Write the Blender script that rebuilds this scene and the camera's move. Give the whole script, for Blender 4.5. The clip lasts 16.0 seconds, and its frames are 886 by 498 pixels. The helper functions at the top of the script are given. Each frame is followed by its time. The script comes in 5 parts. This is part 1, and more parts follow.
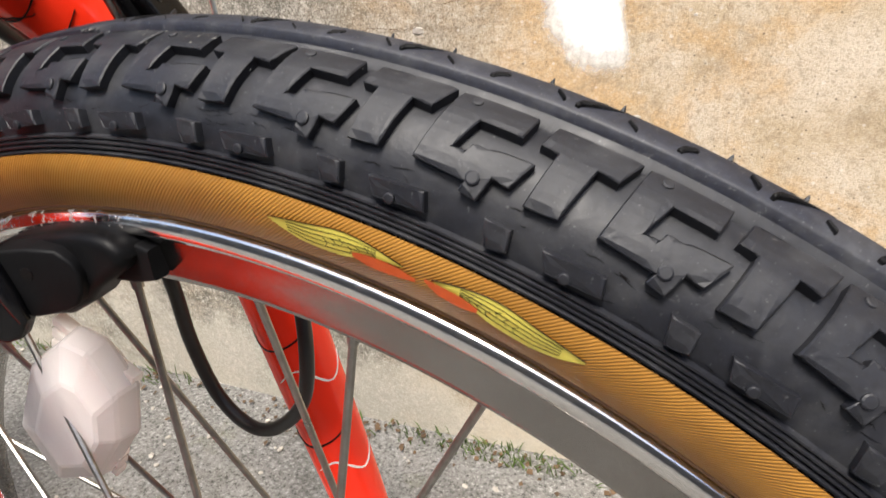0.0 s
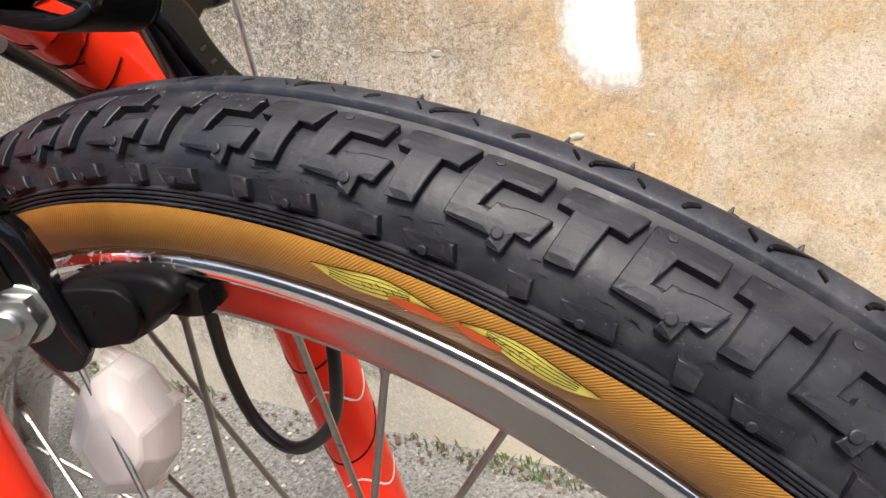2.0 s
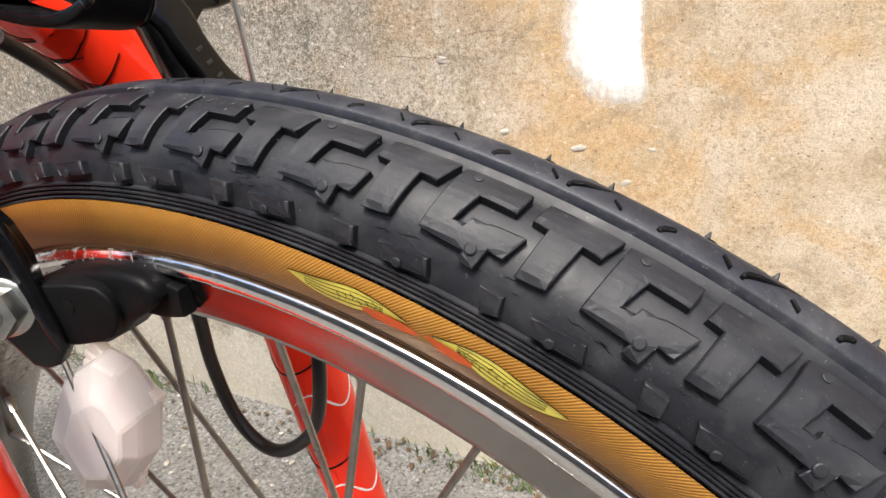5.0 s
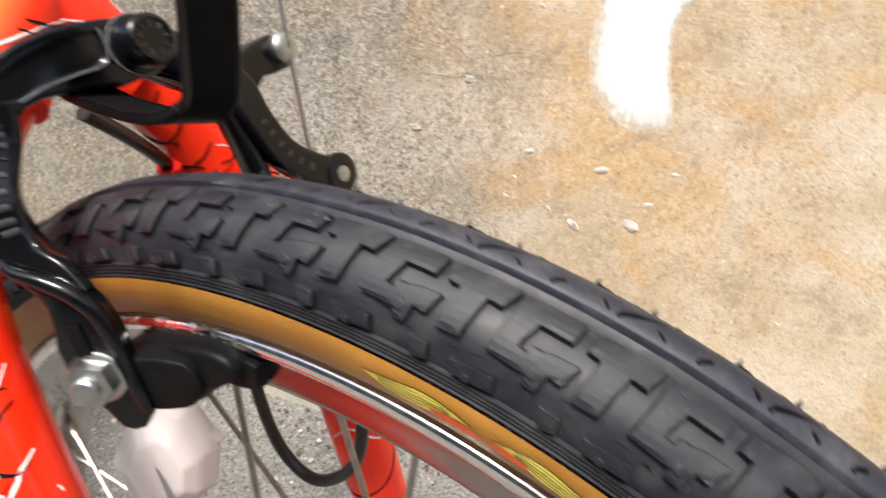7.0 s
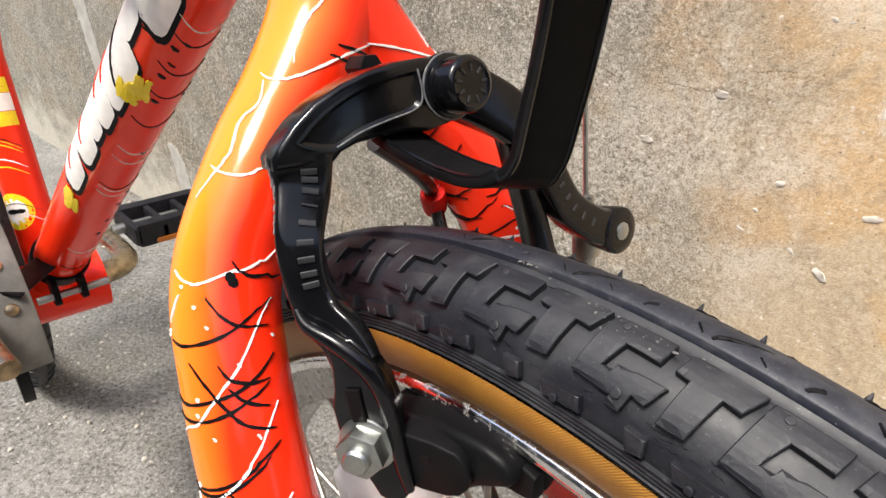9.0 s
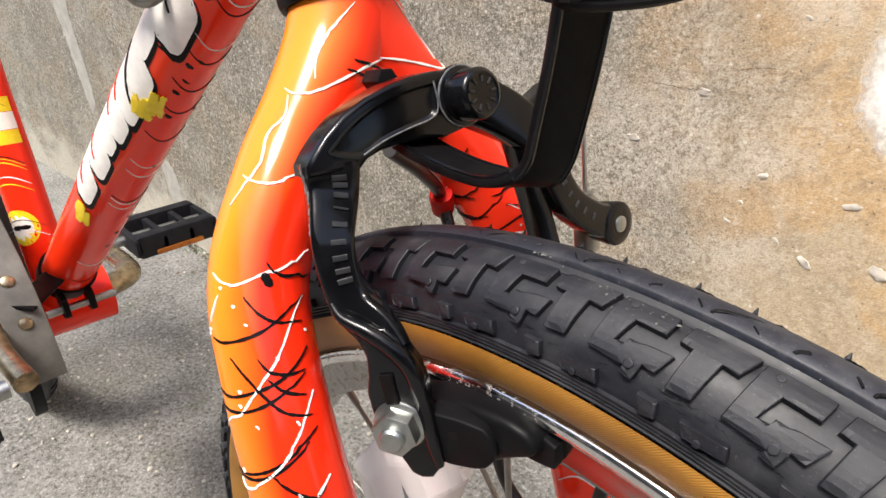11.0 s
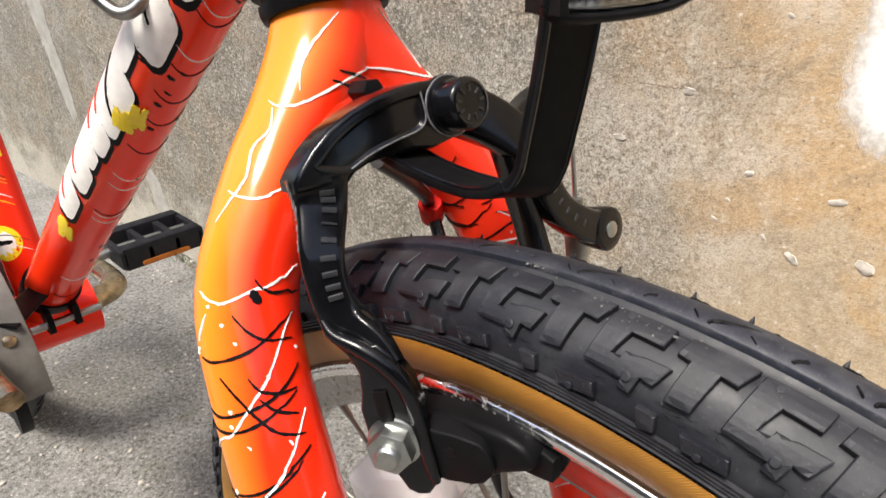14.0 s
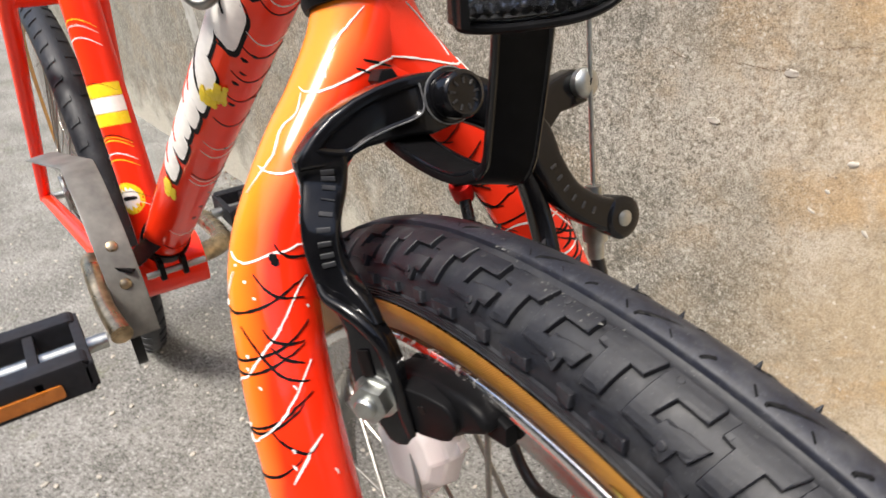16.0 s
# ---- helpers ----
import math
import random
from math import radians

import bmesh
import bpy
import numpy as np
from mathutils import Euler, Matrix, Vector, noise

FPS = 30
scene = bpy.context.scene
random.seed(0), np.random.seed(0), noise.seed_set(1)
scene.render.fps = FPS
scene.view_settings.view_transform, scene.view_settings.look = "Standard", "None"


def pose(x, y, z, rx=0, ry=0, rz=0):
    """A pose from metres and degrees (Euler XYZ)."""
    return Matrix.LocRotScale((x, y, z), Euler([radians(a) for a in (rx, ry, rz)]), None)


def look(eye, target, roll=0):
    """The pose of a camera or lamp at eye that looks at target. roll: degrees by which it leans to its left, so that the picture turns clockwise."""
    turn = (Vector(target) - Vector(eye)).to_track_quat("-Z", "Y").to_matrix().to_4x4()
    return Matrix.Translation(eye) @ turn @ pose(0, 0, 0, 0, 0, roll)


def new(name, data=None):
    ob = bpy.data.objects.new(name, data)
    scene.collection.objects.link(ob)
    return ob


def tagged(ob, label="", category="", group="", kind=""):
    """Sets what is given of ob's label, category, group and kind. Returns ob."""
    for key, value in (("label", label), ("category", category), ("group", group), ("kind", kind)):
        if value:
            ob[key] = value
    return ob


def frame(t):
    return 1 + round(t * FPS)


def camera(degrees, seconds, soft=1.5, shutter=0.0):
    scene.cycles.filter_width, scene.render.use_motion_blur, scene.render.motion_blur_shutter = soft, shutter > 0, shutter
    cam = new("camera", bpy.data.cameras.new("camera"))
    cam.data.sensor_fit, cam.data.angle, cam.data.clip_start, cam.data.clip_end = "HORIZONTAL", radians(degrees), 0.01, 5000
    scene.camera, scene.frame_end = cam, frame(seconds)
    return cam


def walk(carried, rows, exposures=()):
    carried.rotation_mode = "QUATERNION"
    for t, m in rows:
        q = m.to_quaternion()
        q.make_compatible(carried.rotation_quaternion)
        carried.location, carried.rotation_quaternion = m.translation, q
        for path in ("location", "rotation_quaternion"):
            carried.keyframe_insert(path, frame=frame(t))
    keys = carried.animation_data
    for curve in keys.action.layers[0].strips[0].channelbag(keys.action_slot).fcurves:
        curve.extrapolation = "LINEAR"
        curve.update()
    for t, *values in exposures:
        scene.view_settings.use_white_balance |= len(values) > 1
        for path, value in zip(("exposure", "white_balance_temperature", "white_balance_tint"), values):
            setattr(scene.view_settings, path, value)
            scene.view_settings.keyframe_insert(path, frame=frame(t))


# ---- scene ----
# camera and walk: t, place, turn
cam = camera(70.84, 16.0, shutter=0.5)
PATH = [
    (0.0, 0.1010, -0.0930, 0.4987, 64.73, 2.23, 24.62),
    (0.5, 0.1055, -0.0943, 0.5036, 65.78, 3.27, 24.51),
    (1.0, 0.1086, -0.0924, 0.5039, 66.85, 3.59, 25.12),
    (1.5, 0.1030, -0.0981, 0.5054, 65.88, 3.38, 25.10),
    (2.0, 0.1027, -0.1002, 0.5088, 65.72, 3.21, 25.83),
    (2.5, 0.1017, -0.0971, 0.5068, 66.55, 3.67, 26.49),
    (3.0, 0.0989, -0.0984, 0.5065, 65.92, 1.52, 26.31),
    (3.5, 0.1027, -0.0995, 0.5100, 66.32, 1.57, 26.55),
    (4.0, 0.1037, -0.0975, 0.5091, 66.56, 0.45, 26.87),
    (6.5, 0.1113, -0.0972, 0.5217, 65.45, 2.50, 27.38),
    (7.0, 0.0993, -0.1046, 0.5386, 65.04, 0.13, 28.69),
    (7.5, 0.0757, -0.1104, 0.5603, 64.95, -4.65, 38.94),
    (8.0, 0.0590, -0.1027, 0.5568, 64.41, -3.42, 44.15),
    (8.5, 0.0516, -0.0976, 0.5522, 62.84, -1.77, 46.74),
    (11.0, 0.0563, -0.1141, 0.5574, 63.16, -0.15, 44.68),
    (11.5, 0.0500, -0.1206, 0.5555, 63.32, -0.18, 44.11),
    (12.0, 0.0621, -0.1341, 0.5585, 65.01, 2.14, 40.55),
    (12.5, 0.0655, -0.1416, 0.5560, 65.57, 0.54, 39.34),
    (13.0, 0.0556, -0.1217, 0.5561, 64.92, -0.40, 40.24),
    (13.5, 0.0549, -0.1169, 0.5652, 64.10, 0.10, 42.84),
    (14.0, 0.0534, -0.1121, 0.5591, 63.24, 0.63, 43.10),
    (14.5, 0.0547, -0.1122, 0.5559, 62.42, 0.69, 43.08),
    (15.0, 0.0732, -0.0968, 0.5592, 62.67, -1.61, 53.12),
    (15.5, 0.0842, -0.0828, 0.5653, 60.68, -1.30, 55.23),
    (16.0, 0.0867, -0.0941, 0.5667, 61.07, 2.39, 54.16),
]
STOPS = [(0, 1.0), (4, 1.05), (6.5, 1.05), (7.5, 1.12), (8.5, 1.02), (11, 0.92), (16, 0.90)]
walk(cam, [(r[0], pose(*r[1:])) for r in PATH], STOPS)

# world, sun, exposure
world = bpy.data.worlds.new("sky")
scene.world = world
world.use_nodes = True
wn = world.node_tree.nodes
sky = wn.new("ShaderNodeTexSky")
sky.sky_type, sky.sun_disc = "NISHITA", False
sky.sun_elevation, sky.sun_rotation = radians(62), radians(168)
sky.dust_density = 3.0
world.node_tree.links.new(sky.outputs[0], wn["Background"].inputs[0])
wn["Background"].inputs[1].default_value = 0.15
sun_data = bpy.data.lights.new("sun", "SUN")
sun_data.energy, sun_data.angle, sun_data.color = 3.1, radians(18), (1.0, 0.95, 0.87)
sun = new("sun", sun_data)
sun.matrix_world = look((0.31, -1.45, 2.8), (0, 0, 0))


# ---- materials ----
class Mat:
    """A small wrapper that builds node materials."""

    def __init__(self, name, rough=0.5, metal=0.0):
        self.m = bpy.data.materials.new(name)
        self.m.use_nodes = True
        self.t = self.m.node_tree
        self.b = self.t.nodes["Principled BSDF"]
        self.put("Roughness", rough), self.put("Metallic", metal)

    def put(self, key, v):
        if isinstance(v, (float, int, tuple)):
            self.b.inputs[key].default_value = v
        else:
            self.t.links.new(v, self.b.inputs[key])

    def node(self, kind, ins=None, **props):
        n = self.t.nodes.new("ShaderNode" + kind)
        for k, v in props.items():
            setattr(n, k, v)
        for k, v in (ins or {}).items():
            if isinstance(v, (float, int, tuple)):
                n.inputs[k].default_value = v
            else:
                self.t.links.new(v, n.inputs[k])
        return n

    def coords(self, kind="Object"):
        return self.node("TexCoord").outputs[kind]

    def noise(self, scale, detail=4.0, rough=0.55, at=None, distort=0.0):
        return self.node("TexNoise", {"Vector": at or self.coords(), "Scale": scale, "Detail": detail, "Roughness": rough, "Distortion": distort}).outputs["Fac"]

    def voronoi(self, scale, at=None, feature="F1", out="Distance", rand=1.0):
        return self.node("TexVoronoi", {"Vector": at or self.coords(), "Scale": scale, "Randomness": rand}, feature=feature).outputs[out]

    def ramp(self, fac, *stops):
        n = self.node("ValToRGB", {"Fac": fac})
        while len(n.color_ramp.elements) < len(stops):
            n.color_ramp.elements.new(0.5)
        for e, (p, c) in zip(n.color_ramp.elements, stops):
            e.position = p
            e.color = (*c, 1) if isinstance(c, tuple) else (c, c, c, 1)
        return n.outputs["Color"]

    def mix(self, fac, a, b, mode="MIX"):
        n = self.node("Mix", data_type="RGBA", blend_type=mode)
        for k, v in ((0, fac), (6, a), (7, b)):
            if isinstance(v, (float, int)):
                n.inputs[k].default_value = v
            elif isinstance(v, tuple):
                n.inputs[k].default_value = (*v, 1)
            else:
                self.t.links.new(v, n.inputs[k])
        return n.outputs[2]

    def math(self, op, a, b=0.0):
        n = self.node("Math", operation=op)
        for k, v in ((0, a), (1, b)):
            if isinstance(v, (float, int)):
                n.inputs[k].default_value = v
            else:
                self.t.links.new(v, n.inputs[k])
        return n.outputs[0]

    def bump(self, height, strength=0.3, distance=0.001, normal=None):
        ins = {"Height": height, "Strength": strength, "Distance": distance}
        if normal:
            ins["Normal"] = normal
        out = self.node("Bump", ins).outputs[0]
        self.put("Normal", out)
        return out


def rubber(name, lift, scuffs):
    """Black rubber; lift: how grey the worn surface is, scuffs: how much dust and scratches lie on it."""
    m = Mat(name, 0.5)
    at = m.coords()
    dust = m.noise(90, 6, 0.65, at)
    fine = m.noise(900, 3, 0.55, at)
    rnd = m.node("ObjectInfo").outputs["Random"]
    base = m.ramp(fine, (0.3, (0.0023 * lift, 0.0027 * lift, 0.0050 * lift)), (0.7, (0.0058 * lift, 0.0068 * lift, 0.0118 * lift)))
    worn = m.mix(m.ramp(dust, (0.50, 0.0), (0.8, 0.30 * scuffs)), base, (0.10, 0.10, 0.10))
    worn = m.mix(m.ramp(m.noise(1300, 3, 0.7, at), (0.64, 0.0), (0.72, 0.4 * scuffs)), worn, (0.13, 0.13, 0.13))
    scratch = m.noise(120, 5, 0.7, m.node("Mapping", {"Vector": at, "Rotation": (0.4, 0.9, 0.3), "Scale": (1.0, 14.0, 2.0)}).outputs[0])
    worn = m.mix(m.ramp(scratch, (0.66, 0.0), (0.74, 0.22 * scuffs)), worn, (0.12, 0.12, 0.125))
    m.put("Base Color", m.mix(m.math("MULTIPLY", rnd, 0.06), worn, (0.04, 0.04, 0.043)))
    m.put("Roughness", m.ramp(dust, (0.3, 0.46), (0.7, 0.68)))
    m.put("Specular IOR Level", 0.5)
    m.bump(m.mix(0.35, m.noise(500, 5, 0.55, at), m.noise(150, 4, 0.6, at)), 0.30, 0.0005)
    return m.m


def tan_wall():
    m = Mat("tan_sidewall", 0.5)
    uv = m.coords("UV")
    cord = m.node("TexWave", {"Vector": uv, "Scale": 780.0, "Distortion": 1.6, "Detail": 2.0, "Detail Scale": 0.25}, wave_type="BANDS", bands_direction="DIAGONAL").outputs["Fac"]
    blot = m.noise(40, 5)
    base = m.mix(m.ramp(blot, (0.35, 0.0), (0.7, 1.0)), (0.23, 0.10, 0.012), (0.34, 0.155, 0.020))
    m.put("Base Color", m.mix(m.math("MULTIPLY", m.ramp(cord, (0.6, 0.0), (0.95, 0.5)), m.ramp(m.noise(60, 4), (0.40, 0.05), (0.65, 1.0))), base, (0.46, 0.23, 0.04)))
    m.put("Roughness", 0.48)
    m.bump(cord, 0.35, 0.0004)
    return m.m


def chrome(name, bright, grime_dim):
    m = Mat(name, 0.1, 1.0)
    at = m.coords()
    pit = m.noise(420, 6, 0.7)
    zone = m.noise(17, 2)
    rust = m.math("MULTIPLY", m.ramp(pit, (0.53, 0.0), (0.64, 1.0)), m.ramp(zone, (0.42, 0.05), (0.58, 0.85)))
    # dirt film that also puts dark reflections into the base colour
    dim_film = m.math("MULTIPLY", m.ramp(m.noise(38, 5, 0.65), (0.3, 0.55), (0.7, 1.0)), grime_dim)
    m.put("Base Color", m.mix(rust, m.mix(dim_film, (bright, bright * 0.985, bright * 0.97), (0.13, 0.115, 0.095)), (0.115, 0.075, 0.035)))
    m.put("Roughness", m.math("ADD", m.ramp(rust, (0.0, 0.13), (1.0, 0.6)), m.math("MULTIPLY", dim_film, 0.08)))
    m.put("Metallic", m.ramp(rust, (0.0, 1.0), (1.0, 0.3)))
    scratch = m.noise(60, 6, 0.7, m.node("Mapping", {"Vector": at, "Scale": (1.0, 8.0, 8.0)}).outputs[0])
    m.bump(m.mix(0.5, scratch, pit), 0.06, 0.0006)
    return m.m


def plain(name, colour, rough=0.5, metal=0.0, vary=0.25, scale=120.0, bump=0.1, shine=0.5):
    m = Mat(name, rough, metal)
    m.put("Specular IOR Level", shine)
    n = m.noise(scale, 6, 0.6)
    dark = tuple(c * (1 - vary) for c in colour)
    lite = tuple(min(1, c * (1 + vary)) for c in colour)
    m.put("Base Color", m.ramp(n, (0.3, dark), (0.7, lite)))
    m.put("Roughness", m.ramp(m.noise(scale * 0.4, 5), (0.3, max(0.03, rough * 0.75)), (0.7, min(1.0, rough * 1.3))))
    if bump:
        m.bump(m.noise(scale * 5, 4), bump, 0.0004)
    return m.m


def black_paint():
    m = Mat("gloss_black", 0.2)
    n = m.noise(160, 6)
    m.put("Base Color", m.ramp(n, (0.3, (0.002, 0.002, 0.0025)), (0.75, (0.006, 0.006, 0.007))))
    m.put("Roughness", m.ramp(m.noise(60, 5), (0.3, 0.10), (0.75, 0.24)))
    m.put("Specular IOR Level", 0.32)
    m.bump(m.noise(330, 3), 0.05, 0.0006)
    return m.m


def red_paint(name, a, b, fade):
    """Glossy bike enamel, red in front; the second colour behind and outside also paints in glare."""
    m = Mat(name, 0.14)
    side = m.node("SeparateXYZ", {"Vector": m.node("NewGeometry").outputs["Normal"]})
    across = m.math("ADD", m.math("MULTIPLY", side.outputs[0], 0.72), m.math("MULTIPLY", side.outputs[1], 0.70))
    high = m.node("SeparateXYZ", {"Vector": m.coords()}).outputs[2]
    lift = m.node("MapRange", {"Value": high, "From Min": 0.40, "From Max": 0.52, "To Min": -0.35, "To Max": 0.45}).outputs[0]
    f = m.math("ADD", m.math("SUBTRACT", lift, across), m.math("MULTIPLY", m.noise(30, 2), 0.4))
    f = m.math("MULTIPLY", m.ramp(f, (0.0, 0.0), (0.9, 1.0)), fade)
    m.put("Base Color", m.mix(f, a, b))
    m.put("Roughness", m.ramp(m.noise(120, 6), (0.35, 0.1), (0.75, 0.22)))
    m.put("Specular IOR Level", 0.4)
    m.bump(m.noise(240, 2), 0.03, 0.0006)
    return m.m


def concrete_wall():
    m = Mat("wall_concrete", 0.9)
    at = m.coords()

    def moved(x, y, z):
        return m.node("Mapping", {"Vector": at, "Location": (x, y, z)}).outputs[0]

    big = m.noise(2.6, 5, 0.6, at)
    mid = m.noise(11, 6, 0.65, at)
    split = m.node("SeparateXYZ", {"Vector": at})
    along, foot = split.outputs[0], split.outputs[2]
    wobble = m.math("MULTIPLY", m.math("SUBTRACT", m.noise(5, 6, 0.7, moved(2, 1, 0)), 0.5), 0.40)
    tan_share = m.node("MapRange", {"Value": m.math("ADD", along, m.math("ADD", wobble, m.math("MULTIPLY", foot, 0.15))), "From Min": -0.22, "From Max": 0.02}).outputs[0]
    base = m.mix(tan_share, (0.205, 0.19, 0.155), (0.47, 0.37, 0.24))
    # cloudy cream, ochre and grey patches
    base = m.mix(m.ramp(m.noise(9, 7, 0.62, moved(0.3, 0, 5)), (0.45, 0.0), (0.60, 0.85)), base, m.mix(tan_share, (0.33, 0.31, 0.265), (0.62, 0.535, 0.42)))
    base = m.mix(m.ramp(m.noise(10, 6, 0.62, moved(4, 0, 1), 0.5), (0.49, 0.0), (0.61, 0.75)), base, m.mix(tan_share, (0.28, 0.225, 0.155), (0.52, 0.335, 0.15)))
    base = m.mix(m.ramp(m.noise(17, 7, 0.7, moved(1, 3, 2), 0.8), (0.53, 0.0), (0.68, 0.65)), base, m.mix(tan_share, (0.105, 0.095, 0.072), (0.30, 0.235, 0.155)))
    base = m.mix(m.ramp(m.noise(45, 6, 0.7, at), (0.52, 0.0), (0.72, 0.5)), base, m.mix(tan_share, (0.40, 0.37, 0.31), (0.62, 0.54, 0.42)))
    # sand grains and small stones, stronger on the grey side
    gritty = m.node("MapRange", {"Value": tan_share, "To Min": 1.15, "To Max": 0.5}).outputs[0]
    sand = m.noise(620, 3, 0.65, at)
    base = m.mix(m.math("MULTIPLY", gritty, m.ramp(sand, (0.36, 0.8), (0.50, 0.0))), base, m.mix(tan_share, (0.08, 0.07, 0.05), (0.22, 0.16, 0.10)))
    base = m.mix(m.math("MULTIPLY", gritty, m.ramp(sand, (0.55, 0.0), (0.68, 0.6))), base, (0.62, 0.57, 0.48))
    coarse = m.noise(240, 4, 0.7, at)
    patchy = m.math("MULTIPLY", gritty, m.ramp(m.noise(9, 4, 0.6, moved(7, 2, 3)), (0.36, 0.25), (0.56, 1.0)))
    base = m.mix(m.math("MULTIPLY", patchy, m.ramp(coarse, (0.37, 0.9), (0.46, 0.0))), base, m.mix(tan_share, (0.075, 0.068, 0.05), (0.22, 0.16, 0.10)))
    base = m.mix(m.math("MULTIPLY", patchy, m.ramp(coarse, (0.57, 0.0), (0.65, 0.65))), base, (0.62, 0.58, 0.50))
    flakes = m.noise(115, 5, 0.75, moved(5, 1, 9), 0.6)
    base = m.mix(m.math("MULTIPLY", gritty, m.ramp(flakes, (0.38, 0.55), (0.46, 0.0))), base, m.mix(tan_share, (0.085, 0.078, 0.058), (0.27, 0.20, 0.13)))
    base = m.mix(m.math("MULTIPLY", gritty, m.ramp(flakes, (0.58, 0.0), (0.66, 0.5))), base, m.mix(tan_share, (0.48, 0.45, 0.38), (0.64, 0.57, 0.46)))
    # scratches that slant down the face
    slant = m.node("Mapping", {"Vector": at, "Rotation": (0.0, 0.75, 0.0), "Scale": (30.0, 1.0, 3.0)}).outputs[0]
    base = m.mix(m.ramp(m.noise(2.2, 4, 0.6, slant), (0.68, 0.0), (0.74, 0.45)), base, m.mix(tan_share, (0.46, 0.43, 0.37), (0.64, 0.57, 0.46)))
    base = m.mix(m.ramp(m.voronoi(105, at), (0.05, 0.75), (0.11, 0.0)), base, (0.09, 0.065, 0.045))
    base = m.mix(m.ramp(m.voronoi(60, moved(3.1, 1.7, 0.4)), (0.06, 0.6), (0.11, 0.0)), base, (0.68, 0.63, 0.55))
    # paler towards the foot, broken up by noise
    low_pale = m.math("SUBTRACT", m.noise(9, 5, 0.7, at), m.math("MULTIPLY", foot, 2.2))
    base = m.mix(m.ramp(low_pale, (0.18, 0.0), (0.42, 0.55)), base, (0.60, 0.56, 0.47))
    m.put("Base Color", base)
    m.bump(m.mix(0.45, m.mix(0.5, sand, coarse), m.mix(0.5, mid, big)), 0.5, 0.004)
    return m.m


def concrete_ground():
    m = Mat("ground_concrete", 0.92)
    at = m.coords()
    mid = m.noise(7, 6, 0.65, at)
    fine = m.noise(210, 5, 0.8, at)
    base = m.mix(m.ramp(mid, (0.35, 0.0), (0.68, 1.0)), (0.155, 0.15, 0.135), (0.30, 0.29, 0.27))
    base = m.mix(m.ramp(m.noise(34, 5, 0.7, at), (0.50, 0.0), (0.72, 0.5)), base, (0.12, 0.115, 0.10))
    base = m.mix(m.ramp(fine, (0.54, 0.0), (0.66, 0.75)), base, (0.52, 0.51, 0.48))
    base = m.mix(m.ramp(fine, (0.38, 0.95), (0.48, 0.0)), base, (0.055, 0.052, 0.045))
    grains = m.voronoi(190, m.node("Mapping", {"Vector": at, "Scale": (1.0, 1.25, 1.0)}).outputs[0])
    base = m.mix(m.ramp(grains, (0.10, 0.55), (0.22, 0.0)), base, (0.55, 0.53, 0.49))
    base = m.mix(m.ramp(m.noise(3.1, 4, 0.6, at), (0.56, 0.0), (0.75, 0.3)), base, (0.12, 0.115, 0.06))
    base = m.mix(m.ramp(m.noise(11, 6, 0.7, at), (0.58, 0.0), (0.72, 0.45)), base, (0.13, 0.14, 0.06))
    m.put("Base Color", base)
    m.bump(m.mix(0.5, fine, m.noise(90, 4, 0.6, at)), 1.0, 0.006)
    return m.m


def clear_plastic(name, tint, rough, through_it):
    m = Mat(name, rough)
    m.put("Base Color", (*tint, 1))
    m.put("Transmission Weight", through_it)
    m.put("IOR", 1.45)
    if through_it < 1:
        m.bump(m.noise(200, 4), 0.2, 0.0006)
    return m.m


def overspray():
    """A fringe of paint specks that thins out towards its outer edge."""
    m = Mat("lime_overspray", 0.85)
    m.put("Base Color", (0.86, 0.85, 0.80, 1))
    near = m.node("SeparateXYZ", {"Vector": m.coords("UV")}).outputs[0]
    speck = m.math("ADD", m.math("MULTIPLY", m.noise(150, 6, 0.75), 0.8), m.math("MULTIPLY", m.noise(30, 3), 0.6))
    m.put("Alpha", m.ramp(m.math("ADD", speck, m.math("SUBTRACT", near, 1.0)), (0.12, 0.0), (0.75, 1.0)))
    return m.m


RUBBER, WORN_RUBBER, TAN, BLACK = rubber("tyre_rubber", 1.0, 1.0), rubber("dusty_rubber", 2.2, 2.0), tan_wall(), black_paint()
SPRAY = overspray()
# the rim's base colour is darkened to stand in for dark reflections
CHROME, DIMMED_CHROME = chrome("lip_chrome", 0.78, 0.1), chrome("rim_chrome", 0.44, 0.55)
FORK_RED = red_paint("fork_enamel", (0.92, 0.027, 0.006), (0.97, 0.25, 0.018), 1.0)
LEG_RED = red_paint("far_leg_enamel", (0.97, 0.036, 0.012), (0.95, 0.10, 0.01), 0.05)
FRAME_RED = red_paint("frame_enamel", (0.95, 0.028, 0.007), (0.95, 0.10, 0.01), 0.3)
PLASTIC = plain("black_plastic", (0.005, 0.005, 0.0055), 0.42, vary=0.3, scale=200, shine=0.09)
PAD = plain("pad_rubber", (0.004, 0.004, 0.0045), 0.55, vary=0.35, shine=0.12)
STEEL = plain("zinc_steel", (0.40, 0.41, 0.39), 0.36, 1.0, vary=0.15, scale=300, bump=0.05)
SPOKE = plain("spoke_steel", (0.30, 0.29, 0.27), 0.35, 1.0, vary=0.2, scale=200)
CABLE = plain("cable_housing", (0.010, 0.010, 0.010), 0.35, vary=0.2)
WHITE = plain("white_marks", (0.86, 0.82, 0.77), 0.35, vary=0.1)
BLACKMARK = plain("black_marks", (0.005, 0.004, 0.004), 0.4, vary=0.2, shine=0.12)
YELLOW = plain("yellow_print", (0.72, 0.62, 0.10), 0.45, vary=0.12)
DECAL_Y = plain("yellow_decal", (0.90, 0.66, 0.02), 0.3, vary=0.12)
